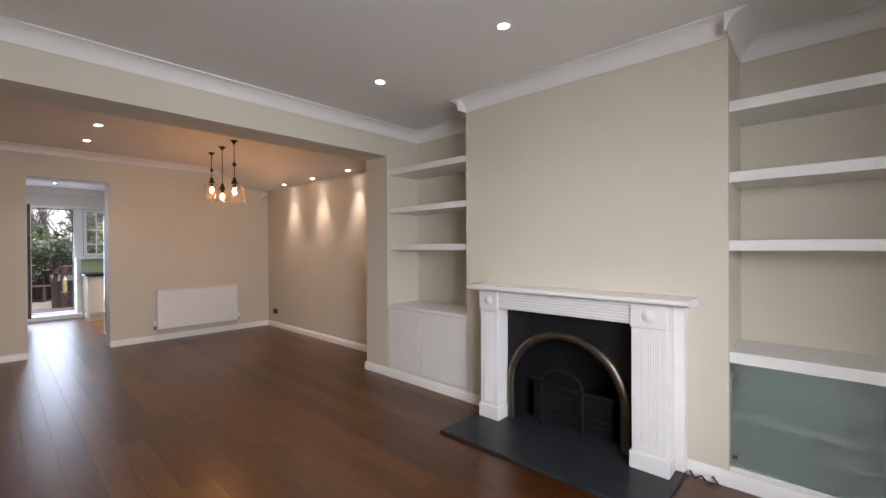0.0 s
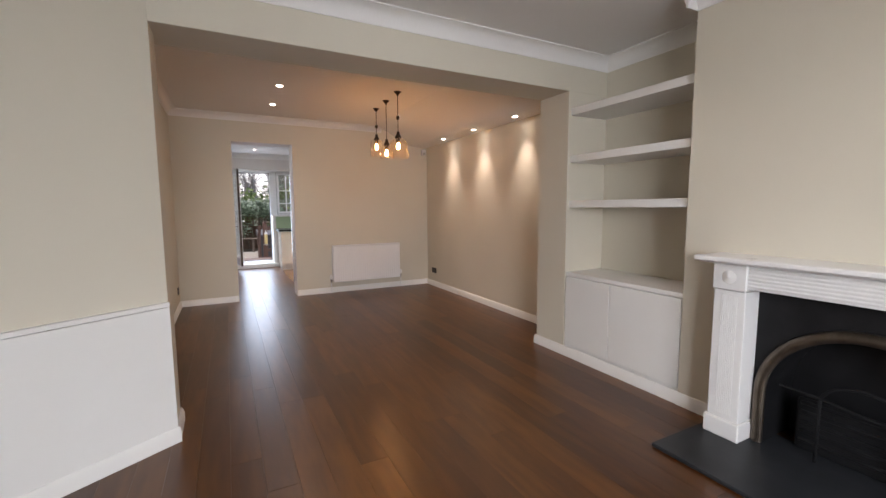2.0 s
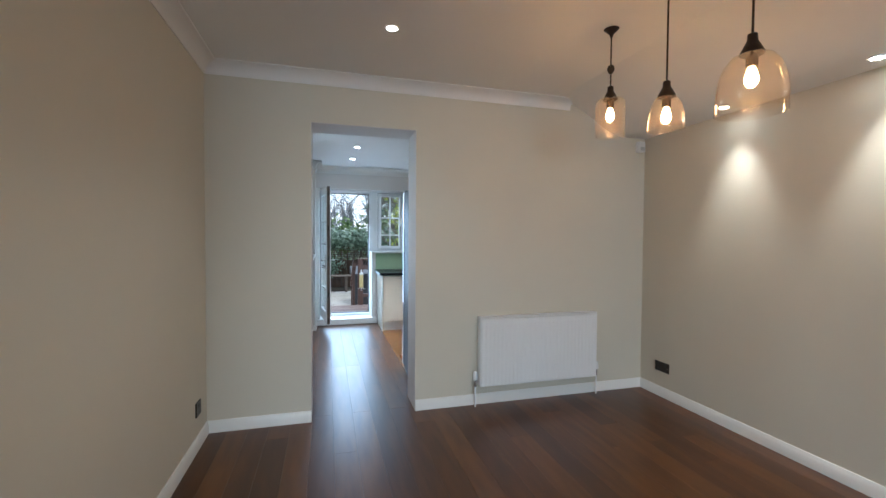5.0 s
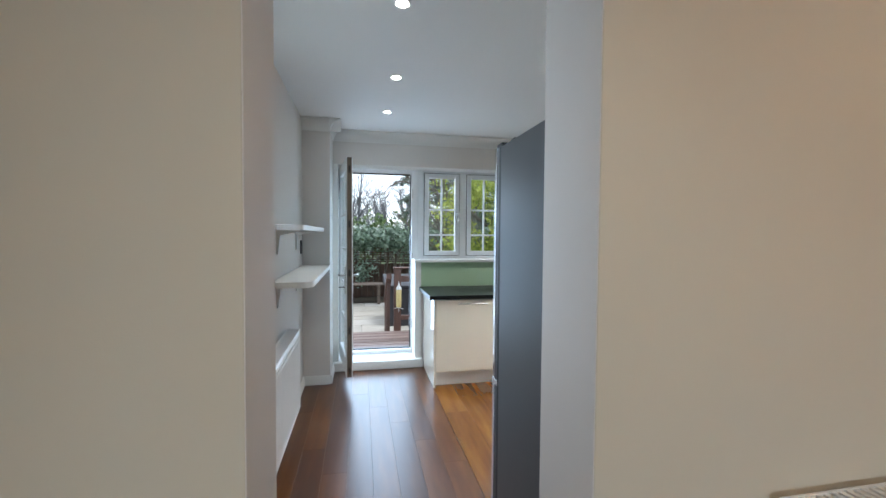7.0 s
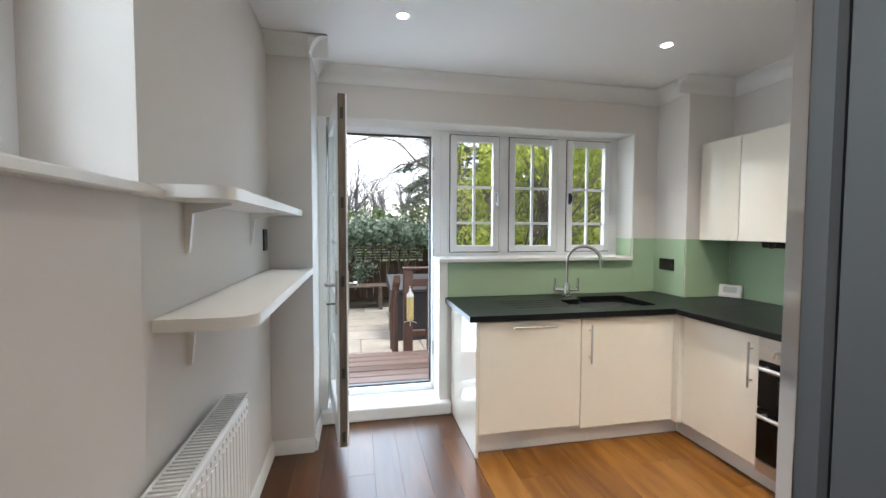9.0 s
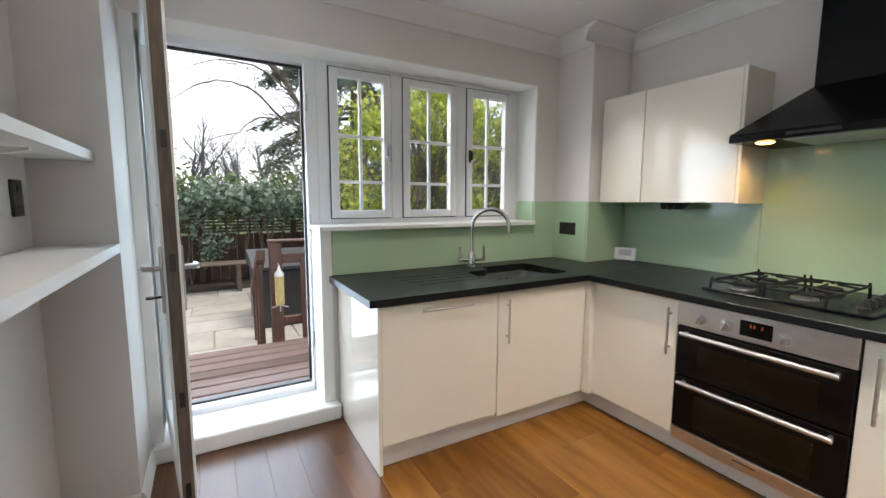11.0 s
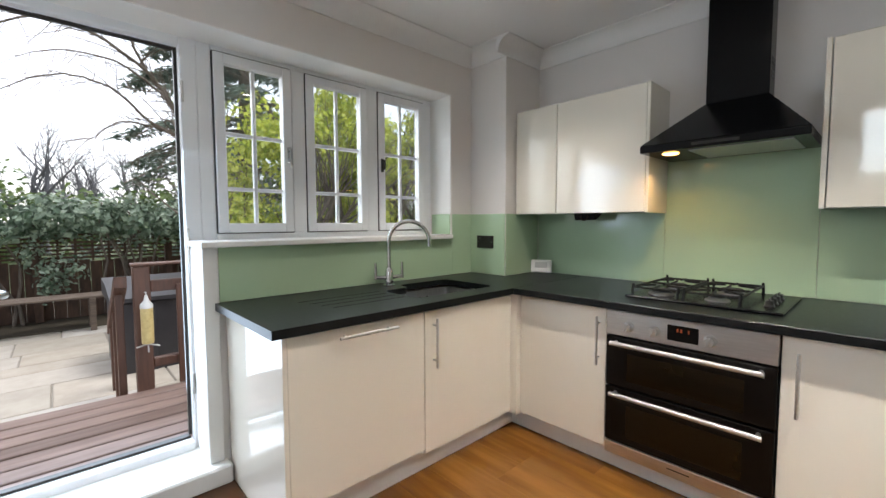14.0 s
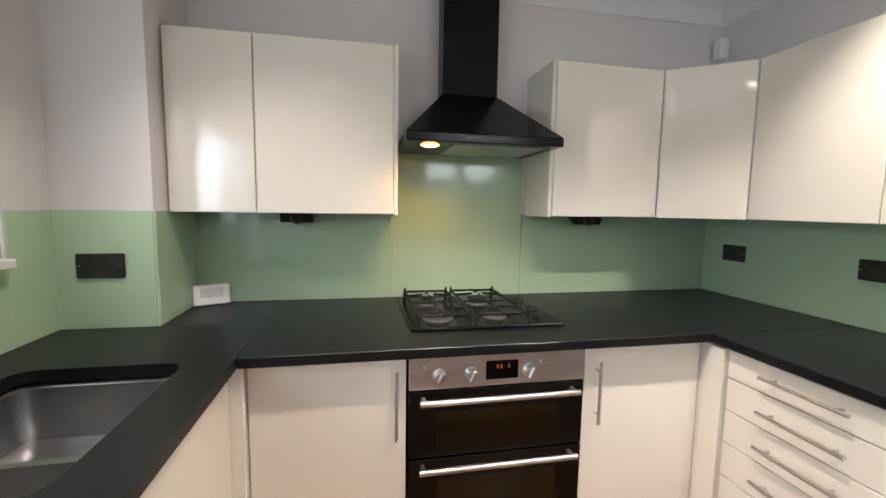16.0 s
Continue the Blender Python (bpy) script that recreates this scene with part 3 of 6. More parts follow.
def pendant(x, y, profile, bead, label):
    zt = profile[0][1]
    t = thing("pendant_lamp", (x, y, H), label, "pendant lamp", "cluster of three pendant lamps")
    bm = bmesh.new()
    lathe(bm, [(0.002, H - 0.046), (0.008, H - 0.044), (0.012, H - 0.030), (0.034, H - 0.008), (0.042, H)], x, y, 20)
    part("ceiling_rose", bm, M_DKMETAL, t, "flared dark bronze rose")
    bm = bmesh.new()
    tube(bm, [(x, y, H - 0.04), (x, y, zt + 0.05)], 0.0042, 8)
    part("cord", bm, M_DKMETAL, t)
    if bead:
        bm = bmesh.new()
        lathe(bm, [(0.004, bead + 0.024), (0.016, bead + 0.018), (0.021, bead), (0.014, bead - 0.018), (0.004, bead - 0.028)], x, y, 14)
        part("cord_grip", bm, M_DKMETAL, t)
    bm = bmesh.new()
    lathe(bm, [(0.006, zt + 0.075), (0.016, zt + 0.07), (0.018, zt + 0.045), (0.026, zt + 0.03), (0.038, zt + 0.006), (0.040, zt - 0.004), (0.02, zt - 0.008), (0.02, zt - 0.05), (0.003, zt - 0.052)], x, y, 20)
    part("lamp_holder", bm, M_DKMETAL, t, "dark bronze cone-shaped holder")
    bm = bmesh.new()
    full = profile + [(r - 0.003, z) for r, z in profile[::-1]]
    rings(bm, [[(x + r * math.cos(a), y + r * math.sin(a), z) for a in [2 * math.pi * k / 36 for k in range(36)]] for r, z in full], False)
    sh = part("shade", bm, M_CLEAR, t, "clear amber-lit glass shade")
    sh.visible_shadow = False
    bm = bmesh.new()
    zb = zt - 0.05
    lathe(bm, [(0.010, zb), (0.017, zb - 0.02), (0.023, zb - 0.045), (0.020, zb - 0.062), (0.011, zb - 0.074), (0.001, zb - 0.077)], x, y, 18)
    part("bulb", bm, M_BULB, t, "glowing filament bulb")
    lamp = new("pendant_glow", bpy.data.lights.new("pendant_glow", "POINT"))
    lamp.data.energy, lamp.data.color, lamp.data.shadow_soft_size = PEND_W, (1.0, 0.41, 0.13), 0.03
    lamp.location = (x, y, zb - 0.10)


pendant(-4.28, 1.955, [(0.035, 2.165), (0.066, 2.162), (0.079, 2.15), (0.081, 2.12), (0.081, 1.955)], 2.335, "cylinder clear glass pendant lamp, lit, on a dark cord")
pendant(-3.85, 1.935, [(0.03, 2.04), (0.05, 2.03), (0.066, 2.00), (0.076, 1.96), (0.082, 1.885)], None, "bell-shaped clear glass pendant lamp, lit, on a dark cord")
pendant(-3.43, 1.918, [(0.04, 2.062), (0.070, 2.045), (0.094, 2.01), (0.109, 1.96), (0.115, 1.90), (0.116, 1.842)], 2.285, "large dome clear glass pendant lamp, lit, on a dark cord")

# ---------------------------------------------------------------- front room

# fireplace surround
FX0, FX1, FY = -0.365, 0.945, 2.575
fp = thing("fireplace_surround", (0.3, 2.7, 0), "white painted stone fireplace surround with reeded frieze", "fireplace surround")
for lx0, lx1 in ((FX0, -0.205), (0.75, FX1)):
    part("pilaster", B((lx0, lx1, FY, YB, 0.12, 0.845), c=0.004), M_MARBLE, fp)
    for k in range(9):
        bm = bmesh.new()
        rx = lx0 + 0.042 + k * (lx1 - lx0 - 0.084) / 8
        tube(bm, [(rx, FY + 0.0012, 0.150), (rx, FY + 0.0012, 0.820)], 0.0042, 8)
        part("reed", bm, M_MARBLE, fp)
    part("plinth_block", B((lx0 - 0.012, lx1 + 0.012, FY - 0.014, YB, 0.02, 0.122), c=0.006), M_MARBLE, fp)
    part("corner_block", B((lx0 - 0.004, lx1 + 0.004, FY - 0.012, YB, 0.848, 0.985), c=0.004), M_MARBLE, fp)
    bm = bmesh.new()
    cx, cz = (lx0 + lx1) / 2, 0.918
    for rad, dep in ((0.036, 0.006), (0.024, 0.009), (0.011, 0.012)):
        loops = [[(cx + r * math.cos(a), FY - 0.012 - d, cz + r * math.sin(a)) for a in [2 * math.pi * k / 24 for k in range(24)]] for r, d in ((rad, -0.002), (rad, dep - 0.004), (rad - 0.006, dep))]
        rings(bm, loops)
    part("roundel", bm, M_MARBLE, fp)
frieze = part("frieze", B((-0.201, 0.746, FY + 0.004, YB, 0.862, 0.985), c=0.003), M_MARBLE, fp)
for k in range(6):
    bm = bmesh.new()
    z = 0.872 + k * 0.0185
    tube(bm, [(-0.200, FY + 0.005, z + 0.008), (0.745, FY + 0.005, z + 0.008)], 0.0075, 8)
    part("reed", bm, M_MARBLE, frieze)
bm = bmesh.new()
prism(bm, [(YB, 0.986), (2.555, 0.986), (2.54, 0.993), (2.525, 0.998), (2.50, 1.000), (2.492, 1.006), (2.492, 1.022), (2.498, 1.028), (YB, 1.028)], "x", -0.435, 1.062)
part("mantel_shelf", bm, M_MARBLE, fp)
for sx0, sx1 in ((FX0 - 0.02, FX0), (FX1, FX1 + 0.055)):
    part("return_strip", B((sx0, sx1, 2.70, YB, 0.02, 0.985), c=0.004), M_MARBLE, fp)

solid("hearth", B((-0.42, 1.0, 2.175, YB + 0.1, 0.0, 0.022), c=0.004), M_SLATE, "honed black slate hearth slab on the floor", "hearth")

ins = thing("fireplace_insert", (0.3, 2.72, 0.022), "black cast iron fireplace insert with an arched opening", "fireplace")
AX, AR, AZ, AY = 0.255, 0.398, 0.300, 2.695


def arch_points(r, z_low, n=24, flat=0.95):
    return [(AX + r, z_low)] + [(AX + r * math.cos(a), AZ + r * flat * math.sin(a)) for a in [math.pi * k / n for k in range(n + 1)]] + [(AX - r, z_low)]


bm = bmesh.new()
pts = arch_points(AR, 0.024)
outer = [(0.75, 0.024)] + [(max(-0.205, min(0.75, AX + 1.2 * math.cos(a))), max(0.024, min(0.88, AZ + 1.2 * math.sin(a)))) for a in [math.pi * k / 24 for k in range(25)]] + [(-0.205, 0.024)]
va = [bm.verts.new((x, AY + 0.012, z)) for x, z in pts]
vo = [bm.verts.new((x, AY + 0.012, z)) for x, z in outer]
vb = [bm.verts.new((x, AY + 0.30, z)) for x, z in pts]
for i in range(len(pts) - 1):
    bm.faces.new((va[i], va[i + 1], vo[i + 1], vo[i]))
    bm.faces.new((va[i], va[i + 1], vb[i + 1], vb[i]))
bm.faces.new(vb)
part("fireback", bm, M_IRON, ins)
bm = bmesh.new()
loops = []
for x, z in arch_points(AR, 0.024, 32):
    cdir = Vector((x - AX, 0, max(0, z - AZ)))
    cdir = cdir.normalized() if cdir.length else Vector((1, 0, 0))
    c0 = Vector((x, AY, z))
    loops.append([c0 + cdir * o + Vector((0, d, 0)) for o, d in ((0, 0.012), (-0.004, -0.012), (0.006, -0.022), (0.022, -0.026), (0.038, -0.020), (0.05, -0.008), (0.052, 0.012))])
rings(bm, loops)
part("arch_band", bm, M_BRONZE, ins, "worn steel arch moulding")
gy = AY + 0.02
bm = bmesh.new()
gp = [(AX - 0.02 + 0.155 * math.cos(a), 0.335 + 0.115 * math.sin(a)) for a in [math.pi * k / 16 for k in range(17)]]
tube(bm, [(AX + 0.135, gy, 0.03)] + [(x, gy, z) for x, z in gp] + [(AX - 0.175, gy, 0.03)], 0.008, 8)
part("guard_frame", bm, M_IRON, ins)
bm = bmesh.new()
tube(bm, [(AX - 0.34, gy, 0.365), (AX - 0.18, gy - 0.004, 0.36), (AX, gy - 0.006, 0.335), (AX + 0.2, gy - 0.004, 0.325), (AX + 0.34, gy, 0.33)], 0.007, 8)
part("guard_bar", bm, M_IRON, ins)
bm = B((AX - 0.30, AX + 0.30, AY + 0.11, AY + 0.14, 0.024, 0.30), c=0.01)
for k in range(5):
    cbox(bm, AX - 0.28, AX + 0.28, AY + 0.095, AY + 0.115, 0.07 + k * 0.05, 0.09 + k * 0.05, c=0.006)
part("grate", bm, M_IRON, ins)


def alcove_shelf(x0, x1, z, group):
    solid("alcove_shelf", B((x0, x1, YA, YR + 0.004, z, z + 0.058), c=0.003), M_SATIN, "thick white painted floating shelf fitted across the alcove", "shelf", group)


for z in (2.052, 1.662, 1.284):
    alcove_shelf(XN0 - 0.003, -0.657, z + 0.006, "shelves in the alcove by the opening")
    alcove_shelf(1.197, XF + 0.004, z + 0.008, "shelves in the alcove by the window")

cl = thing("alcove_cupboard", (-1.19, 3.0, 0), "white painted built-in alcove cupboard, doors closed", "cupboard")
part("body", B((XN0, -0.66, YA - 0.012, YR, 0.0, 0.70), c=0.002), M_SATIN, cl)
part("top", B((XN0, -0.66, YA - 0.020, YR, 0.704, 0.735), c=0.003), M_SATIN, cl)
for dx0, dx1 in ((XN0 + 0.012, -1.243), (-1.237, -0.672)):
    part("door", B((dx0, dx1, YA - 0.030, YA - 0.012, 0.105, 0.698), c=0.002), M_SATIN, cl)

cr = thing("glazed_alcove_cupboard", (1.85, 3.0, 0), "white built-in alcove cupboard with frosted glass doors", "cupboard")
part("back", B((1.20, XF, YR - 0.02, YR, 0.095, 0.67), c=0.001), M_SATIN, cr)
part("base", B((1.20, XF, YA, YR, 0.0, 0.095), c=0.002), M_SATIN, cr)
part("inner_shelf", B((1.203, XF - 0.003, YA + 0.05, YR - 0.02, 0.345, 0.37), c=0.002), M_SATIN, cr)
part("top", B((1.20, XF, YA - 0.008, YR, 0.672, 0.735), c=0.003), M_SATIN, cr)
for dx0, dx1 in ((1.208, 1.855), (1.862, XF - 0.01)):
    d = part("door", B((dx0, dx1, YA + 0.002, YA + 0.008, 0.10, 0.668), c=0.001), M_FROST, cr, "frosted glass door")
    hx = dx0 if dx0 < 1.5 else dx1 - 0.03
    for hz in (0.155, 0.600):
        part("hinge", B((hx, hx + 0.032, YA - 0.006, YA + 0.014, hz - 0.012, hz + 0.012), c=0.004), M_CHROME, d, "chrome glass hinge")

cable = bmesh.new()
tube(cable, [(1.02, 2.735, 0.03), (1.05, 2.70, 0.012), (1.08, 2.715, 0.03), (1.12, 2.69, 0.01), (1.16, 2.72, 0.012), (1.13, 2.74, 0.035)], 0.006, 8)
solid("loose_cable", cable, M_BLACKP, "short loose dark cable end on the floor by the hearth", "cable")

fw = thing("window_front", (2.6, 0.95, 0.7), "white framed front window", "window", kind="structure")
for y0, y1 in ((-0.40, -0.34), (0.42, 0.48), (1.24, 1.30)):
    part("window_frame", B((2.60, 2.67, y0, y1, 0.7, 2.05)), M_UPVC, fw)
for z0, z1 in ((0.7, 0.76), (1.99, 2.05)):
    part("window_frame", B((2.605, 2.665, -0.34, 1.24, z0, z1)), M_UPVC, fw)
for y0, y1 in ((-0.34, 0.42), (0.48, 1.24)):
    ob = part("pane", B((2.632, 2.638, y0, y1, 0.76, 1.99), c=0.001), M_PANE, fw)
    ob.visible_shadow = False

# ---------------------------------------------------------------- dining room


def radiator(name, at, length, height, depth, label, ribs, grille):
    """A panel radiator that faces +x from its base corner, built at the origin and then set down."""
    t = new(name)
    t.empty_display_size = 0.05
    tagged(t, label, "radiator")
    part("front_panel", B((depth - 0.022, depth, 0, length, 0.012, height - 0.012), c=0.008), M_RAD, t)
    part("back_panel", B((0.0, 0.018, 0.004, length - 0.004, 0.012, height - 0.012), c=0.006), M_RAD, t)
    part("side_cover", B((0.002, depth - 0.004, -0.004, 0.004, 0.02, height + 0.002), c=0.003), M_RAD, t)
    part("side_cover", B((0.002, depth - 0.004, length - 0.004, length + 0.004, 0.02, height + 0.002), c=0.003), M_RAD, t)
    bm = B((depth - 0.006, depth, 0, length, height - 0.006, height + 0.002), (0.0, 0.008, 0, length, height - 0.006, height + 0.002), c=0.001)
    n = int(length / grille)
    for k in range(n):
        y = (k + 0.5) * length / n
        cbox(bm, 0.006, depth - 0.004, y - grille * 0.28, y + grille * 0.28, height - 0.006, height, c=0.001)
    part("top_grille", bm, M_RAD, t)
    n = int(length / ribs)
    for zz in (0.018, height - 0.05):
        bm = bmesh.new()
        for k in range(n):
            y = (k + 0.5) * length / n
            cbox(bm, depth - 0.002, depth + 0.003, y - ribs * 0.3, y + ribs * 0.3, zz, zz + 0.016, c=0.002)
        part("seam_crimps", bm, M_RAD, t)
    bm = bmesh.new()
    for k in range(n):
        y = (k + 0.5) * length / n
        cbox(bm, depth - 0.004, depth + 0.0022, y - ribs * 0.30, y + ribs * 0.30, 0.045, height - 0.065, c=0.004)
    part("ribs", bm, M_RAD, t)
    return t


def rad_valve(t, y, z, drop, thick):
    bm = bmesh.new()
    tube(bm, [(0.03, y, z + 0.075), (0.03, y, z + 0.055), (0.03, y, z + 0.05), (0.03, y, z + 0.01)], [0.014, 0.018, 0.02, 0.019], 14)
    part("valve_head", bm, M_RAD, t, "white valve cap")
    bm = bmesh.new()
    tube(bm, [(0.03, y, z + 0.01), (0.03, y, z - 0.045)], thick, 12)
    tube(bm, [(0.03, y, z - 0.01), (0.03, y + (0.035 if y < 0.5 else -0.035), z - 0.01)], 0.011, 10)
    part("valve_body", bm, M_CHROME, t, "dull chrome valve")
    bm = bmesh.new()
    tube(bm, [(0.03, y, z - 0.04), (0.03, y, drop)], 0.0075, 10)
    part("pipe", bm, M_RAD, t)


rd = radiator("radiator", None, 1.075, 0.575, 0.075, "white panel radiator with convector top under the cream wall", 0.034, 0.025)
rad_valve(rd, -0.03, 0.055, -0.155, 0.013)
rad_valve(rd, 1.105, 0.055, -0.155, 0.011)
rd.matrix_world = pose(XD + 0.025, 1.585, 0.155)
rk = radiator("radiator", None, 0.97, 0.57, 0.085, "white double panel radiator on the kitchen wall", 0.034, 0.018)
bm = bmesh.new()
lathe(bm, [(0.001, 0), (0.02, 0), (0.024, 0.01), (0.022, 0.035), (0.001, 0.038)], 0, 0, 18)
bmesh.ops.transform(bm, matrix=pose(0.05, -0.036, 0.50, -90, 0, 0), verts=bm.verts)
part("valve_head", bm, M_CHROME, rk, "chrome thermostat end cap")
rad_valve(rk, 0.03, -0.03, -0.165, 0.011)
rk.matrix_world = pose(-6.61, YK + 0.02, 0.165, 0, 0, 90)


def socket_plate(at, rz, w, h, label, holes=2):
    t = new("wall_socket")
    t.empty_display_size = 0.03
    tagged(t, label, "wall socket")
    part("plate", B((-w / 2, w / 2, -0.009, 0, -h / 2, h / 2), c=0.003), M_SOCKET, t)
    for k in range(holes):
        cx = (k - (holes - 1) / 2) * w * 0.5
        part("switch", B((cx - 0.010, cx + 0.010, -0.0125, -0.006, h * 0.12, h * 0.36), c=0.002), M_BLACKP, t)
        part("pin_holes", B((cx - 0.004, cx + 0.004, -0.0098, -0.007, -h * 0.05, h * 0.08), (cx - 0.014, cx - 0.006, -0.0098, -0.007, -h * 0.28, -h * 0.20), (cx + 0.006, cx + 0.014, -0.0098, -0.007, -h * 0.28, -h * 0.20), c=0.0005), M_BLACKP, t)
    for sx in (-1, 1):
        bm = bmesh.new()
        tube(bm, [(sx * w * 0.42, -0.0085, 0), (sx * w * 0.42, -0.0105, 0)], 0.0035, 8)
        part("screw", bm, M_CHROME, t)
    t.matrix_world = pose(*at, 0, 0, rz)
    return t


socket_plate((-5.165, YR, 0.258), 0, 0.155, 0.085, "black nickel double socket low on the cream wall")
socket_plate((-2.36, YR, 0.243), 0, 0.155, 0.09, "black nickel double socket low on the wall by the nib")
socket_plate((-5.215, YL, 0.255), 180, 0.10, 0.095, "black nickel single plate low on the dining wall", 1)

al = thing("alarm_sensor", (-5.38, 3.15, 2.17), "small white alarm motion sensor high in the corner", "alarm sensor")
part("body", B((XD, -5.37, 3.10, 3.175, 2.155, 2.25), c=0.01), M_TRIM, al)
part("lens", B((-5.374, -5.366, 3.115, 3.16, 2.165, 2.20), c=0.003), M_GREY, al)

# ---------------------------------------------------------------- kitchen: joinery of the end wall


def bars(bm, x0, x1, rects):
    for y0, y1, z0, z1 in rects:
        cbox(bm, x0, x1, y0, y1, z0, z1, c=0.004)


WX0, WX1 = -9.185, -9.132
fr = thing("window_frame_set", (-9.07, 1.9, 1.15), "white timber frame joining garden door and three windows", "window frame", kind="structure")
part("post", B((WX0, WX1, 1.068, 1.140, 0.0, 2.125), c=0.004), M_UPVC, fr)
part("post", B((WX0 - 0.004, WX1 - 0.006, 1.140, 1.208, 1.09, 2.125), c=0.004), M_UPVC, fr)
part("post", B((WX0, WX1, 0.27, 0.325, 0.0, 2.125), c=0.004), M_UPVC, fr)
part("head", B((WX0, WX1, 0.325, 1.068, 2.080, 2.125), c=0.004), M_UPVC, fr)
part("head", B((WX0, WX1, 1.208, 2.680, 2.096, 2.125), c=0.004), M_UPVC, fr)
part("threshold", B((WX0 - 0.02, WX1 + 0.02, 0.325, 1.068, 0.085, 0.128), c=0.006), M_UPVC, fr)
part("weather_bar", B((WX0 - 0.02, WX0 + 0.02, 0.33, 1.06, 0.128, 0.140), c=0.003), M_SOCKET, fr, "dark metal weather bar")
part("stop_bead", B((WX0 - 0.02, WX0 + 0.002, 1.054, 1.069, 0.140, 2.080), c=0.002), M_SOCKET, fr, "dark rubber weather seal")
part("stop_bead", B((WX0 - 0.02, WX0 + 0.002, 0.325, 1.054, 2.066, 2.081), c=0.002), M_SOCKET, fr, "dark rubber weather seal")
part("window_rail", B((WX0, WX1, 1.208, 2.680, 1.09, 1.170), c=0.004), M_UPVC, fr)
for y0, y1 in ((1.617, 1.695), (2.120, 2.200), (2.606, 2.680)):
    part("mullion", B((WX0, WX1, y0, y1, 1.170, 2.096), c=0.004), M_UPVC, fr)

for i, (y0, y1, side) in enumerate(((1.210, 1.615, 1), (1.697, 2.118, 0), (2.202, 2.604, -1))):
    w = thing("window_%d" % (i + 1), (-9.07, (y0 + y1) / 2, 1.17), "white casement window with six small panes, closed", "window", "kitchen casements", "structure")
    z0, z1, f = 1.172, 2.094, 0.050
    bm = bmesh.new()
    bars(bm, WX0 + 0.030, WX1 + 0.003, ((y0 - 0.002, y0 + 0.012, z0, z1), (y1 - 0.012, y1 + 0.002, z0, z1), (y0, y1, z0 - 0.002, z0 + 0.012), (y0, y1, z1 - 0.012, z1 + 0.002)))
    part("rubber_seal", bm, M_BLACKP, w, "dark rubber seal")
    y0, y1, z0, z1 = y0 + 0.003, y1 - 0.003, z0 + 0.003, z1 - 0.004
    bm = bmesh.new()
    bars(bm, WX0 + 0.013, WX1 + 0.012, ((y0, y0 + f, z0, z1), (y1 - f, y1, z0, z1), (y0 + f, y1 - f, z0, z0 + f), (y0 + f, y1 - f, z1 - f, z1)))
    part("casement_frame", bm, M_UPVC, w)
    ym = (y0 + y1) / 2
    part("glazing_bar", B((-9.168, -9.144, ym - 0.010, ym + 0.010, z0 + f, z1 - f), c=0.004), M_UPVC, w)
    for zb in (1.405, 1.69):
        part("glazing_bar", B((-9.167, -9.145, y0 + f, y1 - f, zb - 0.010, zb + 0.010), c=0.004), M_UPVC, w)
    for ya, yb in ((y0 + f, ym - 0.01), (ym + 0.01, y1 - f)):
        for za, zb in ((z0 + f, 1.395), (1.415, 1.68), (1.70, z1 - f)):
            ob = part("pane", B((-9.158, -9.154, ya, yb, za, zb), c=0.0005), M_PANE, w)
            ob.visible_shadow = False
    if side:
        hy = y1 - 0.022 if side > 0 else y0 + 0.022
        bm = B((WX1 + 0.012, WX1 + 0.022, hy - 0.011, hy + 0.011, 1.565, 1.655), c=0.004)
        tube(bm, [(WX1 + 0.02, hy, 1.635), (WX1 + 0.042, hy, 1.64), (WX1 + 0.046, hy, 1.615), (WX1 + 0.040, hy, 1.54 if side > 0 else 1.58)], 0.007, 8)
        part("window_handle", bm, M_CHROME if side > 0 else M_SOCKET, w, "curled metal window handle")

for z in (0.42, 1.15, 1.86):
    bm = bmesh.new()
    tube(bm, [(WX1 + 0.006, 1.074, z - 0.05), (WX1 + 0.006, 1.074, z + 0.05)], 0.007, 10)
    part("strike_plate", bm, M_STEEL, fr, "steel lock keep")
structure("window_sill", B((-9.135, -8.868, 1.072, 2.655, 1.112, 1.140), c=0.004), M_TRIM, "white painted window sill board", "window sill")
structure("door_step", B((-9.17, -8.842, 0.24, 1.165, 0.0, 0.09), c=0.008), M_TRIM, "white painted step below the garden door", "step")
structure("low_wall_end", B((-9.135, -8.905, 1.082, 1.147, 0.09, 1.112), c=0.004), M_TRIM, "white painted end of the low wall under the window", "wall end")
structure("reveal_lining", B((-9.135, XE - 0.003, 0.27, 2.680, 2.118, 2.126), (-9.135, XE - 0.003, 2.672, 2.681, 1.14, 2.118), c=0.001), M_TRIM, "white painted window reveal", "reveal")
structure("door_casing", B((-9.135, -8.895, 0.232, 0.29, 0.09, 2.118), c=0.004), M_TRIM, "white painted door casing", "door casing")

# garden door, standing open
HX, HY, DL = -9.03, 0.318, 0.775
ang = math.degrees(math.atan2(0.40 - 0.30, 0.76))
leaf = new("garden_door")
leaf.empty_display_size = 0.05
tagged(leaf, "white glazed garden door standing open, with lever handles", "door", kind="structure")
DZ0, DZ1, DT = 0.0, 1.945, 0.056
bm = bmesh.new()
for b in ((0, 0.095, -DT / 2, DT / 2, DZ0, DZ1), (DL - 0.105, DL, -DT / 2, DT / 2, DZ0, DZ1), (0.095, DL - 0.105, -DT / 2, DT / 2, DZ0, DZ0 + 0.15), (0.095, DL - 0.105, -DT / 2, DT / 2, DZ1 - 0.095, DZ1)):
    cbox(bm, *b, c=0.005)
part("door_frame", bm, M_UPVC, leaf)
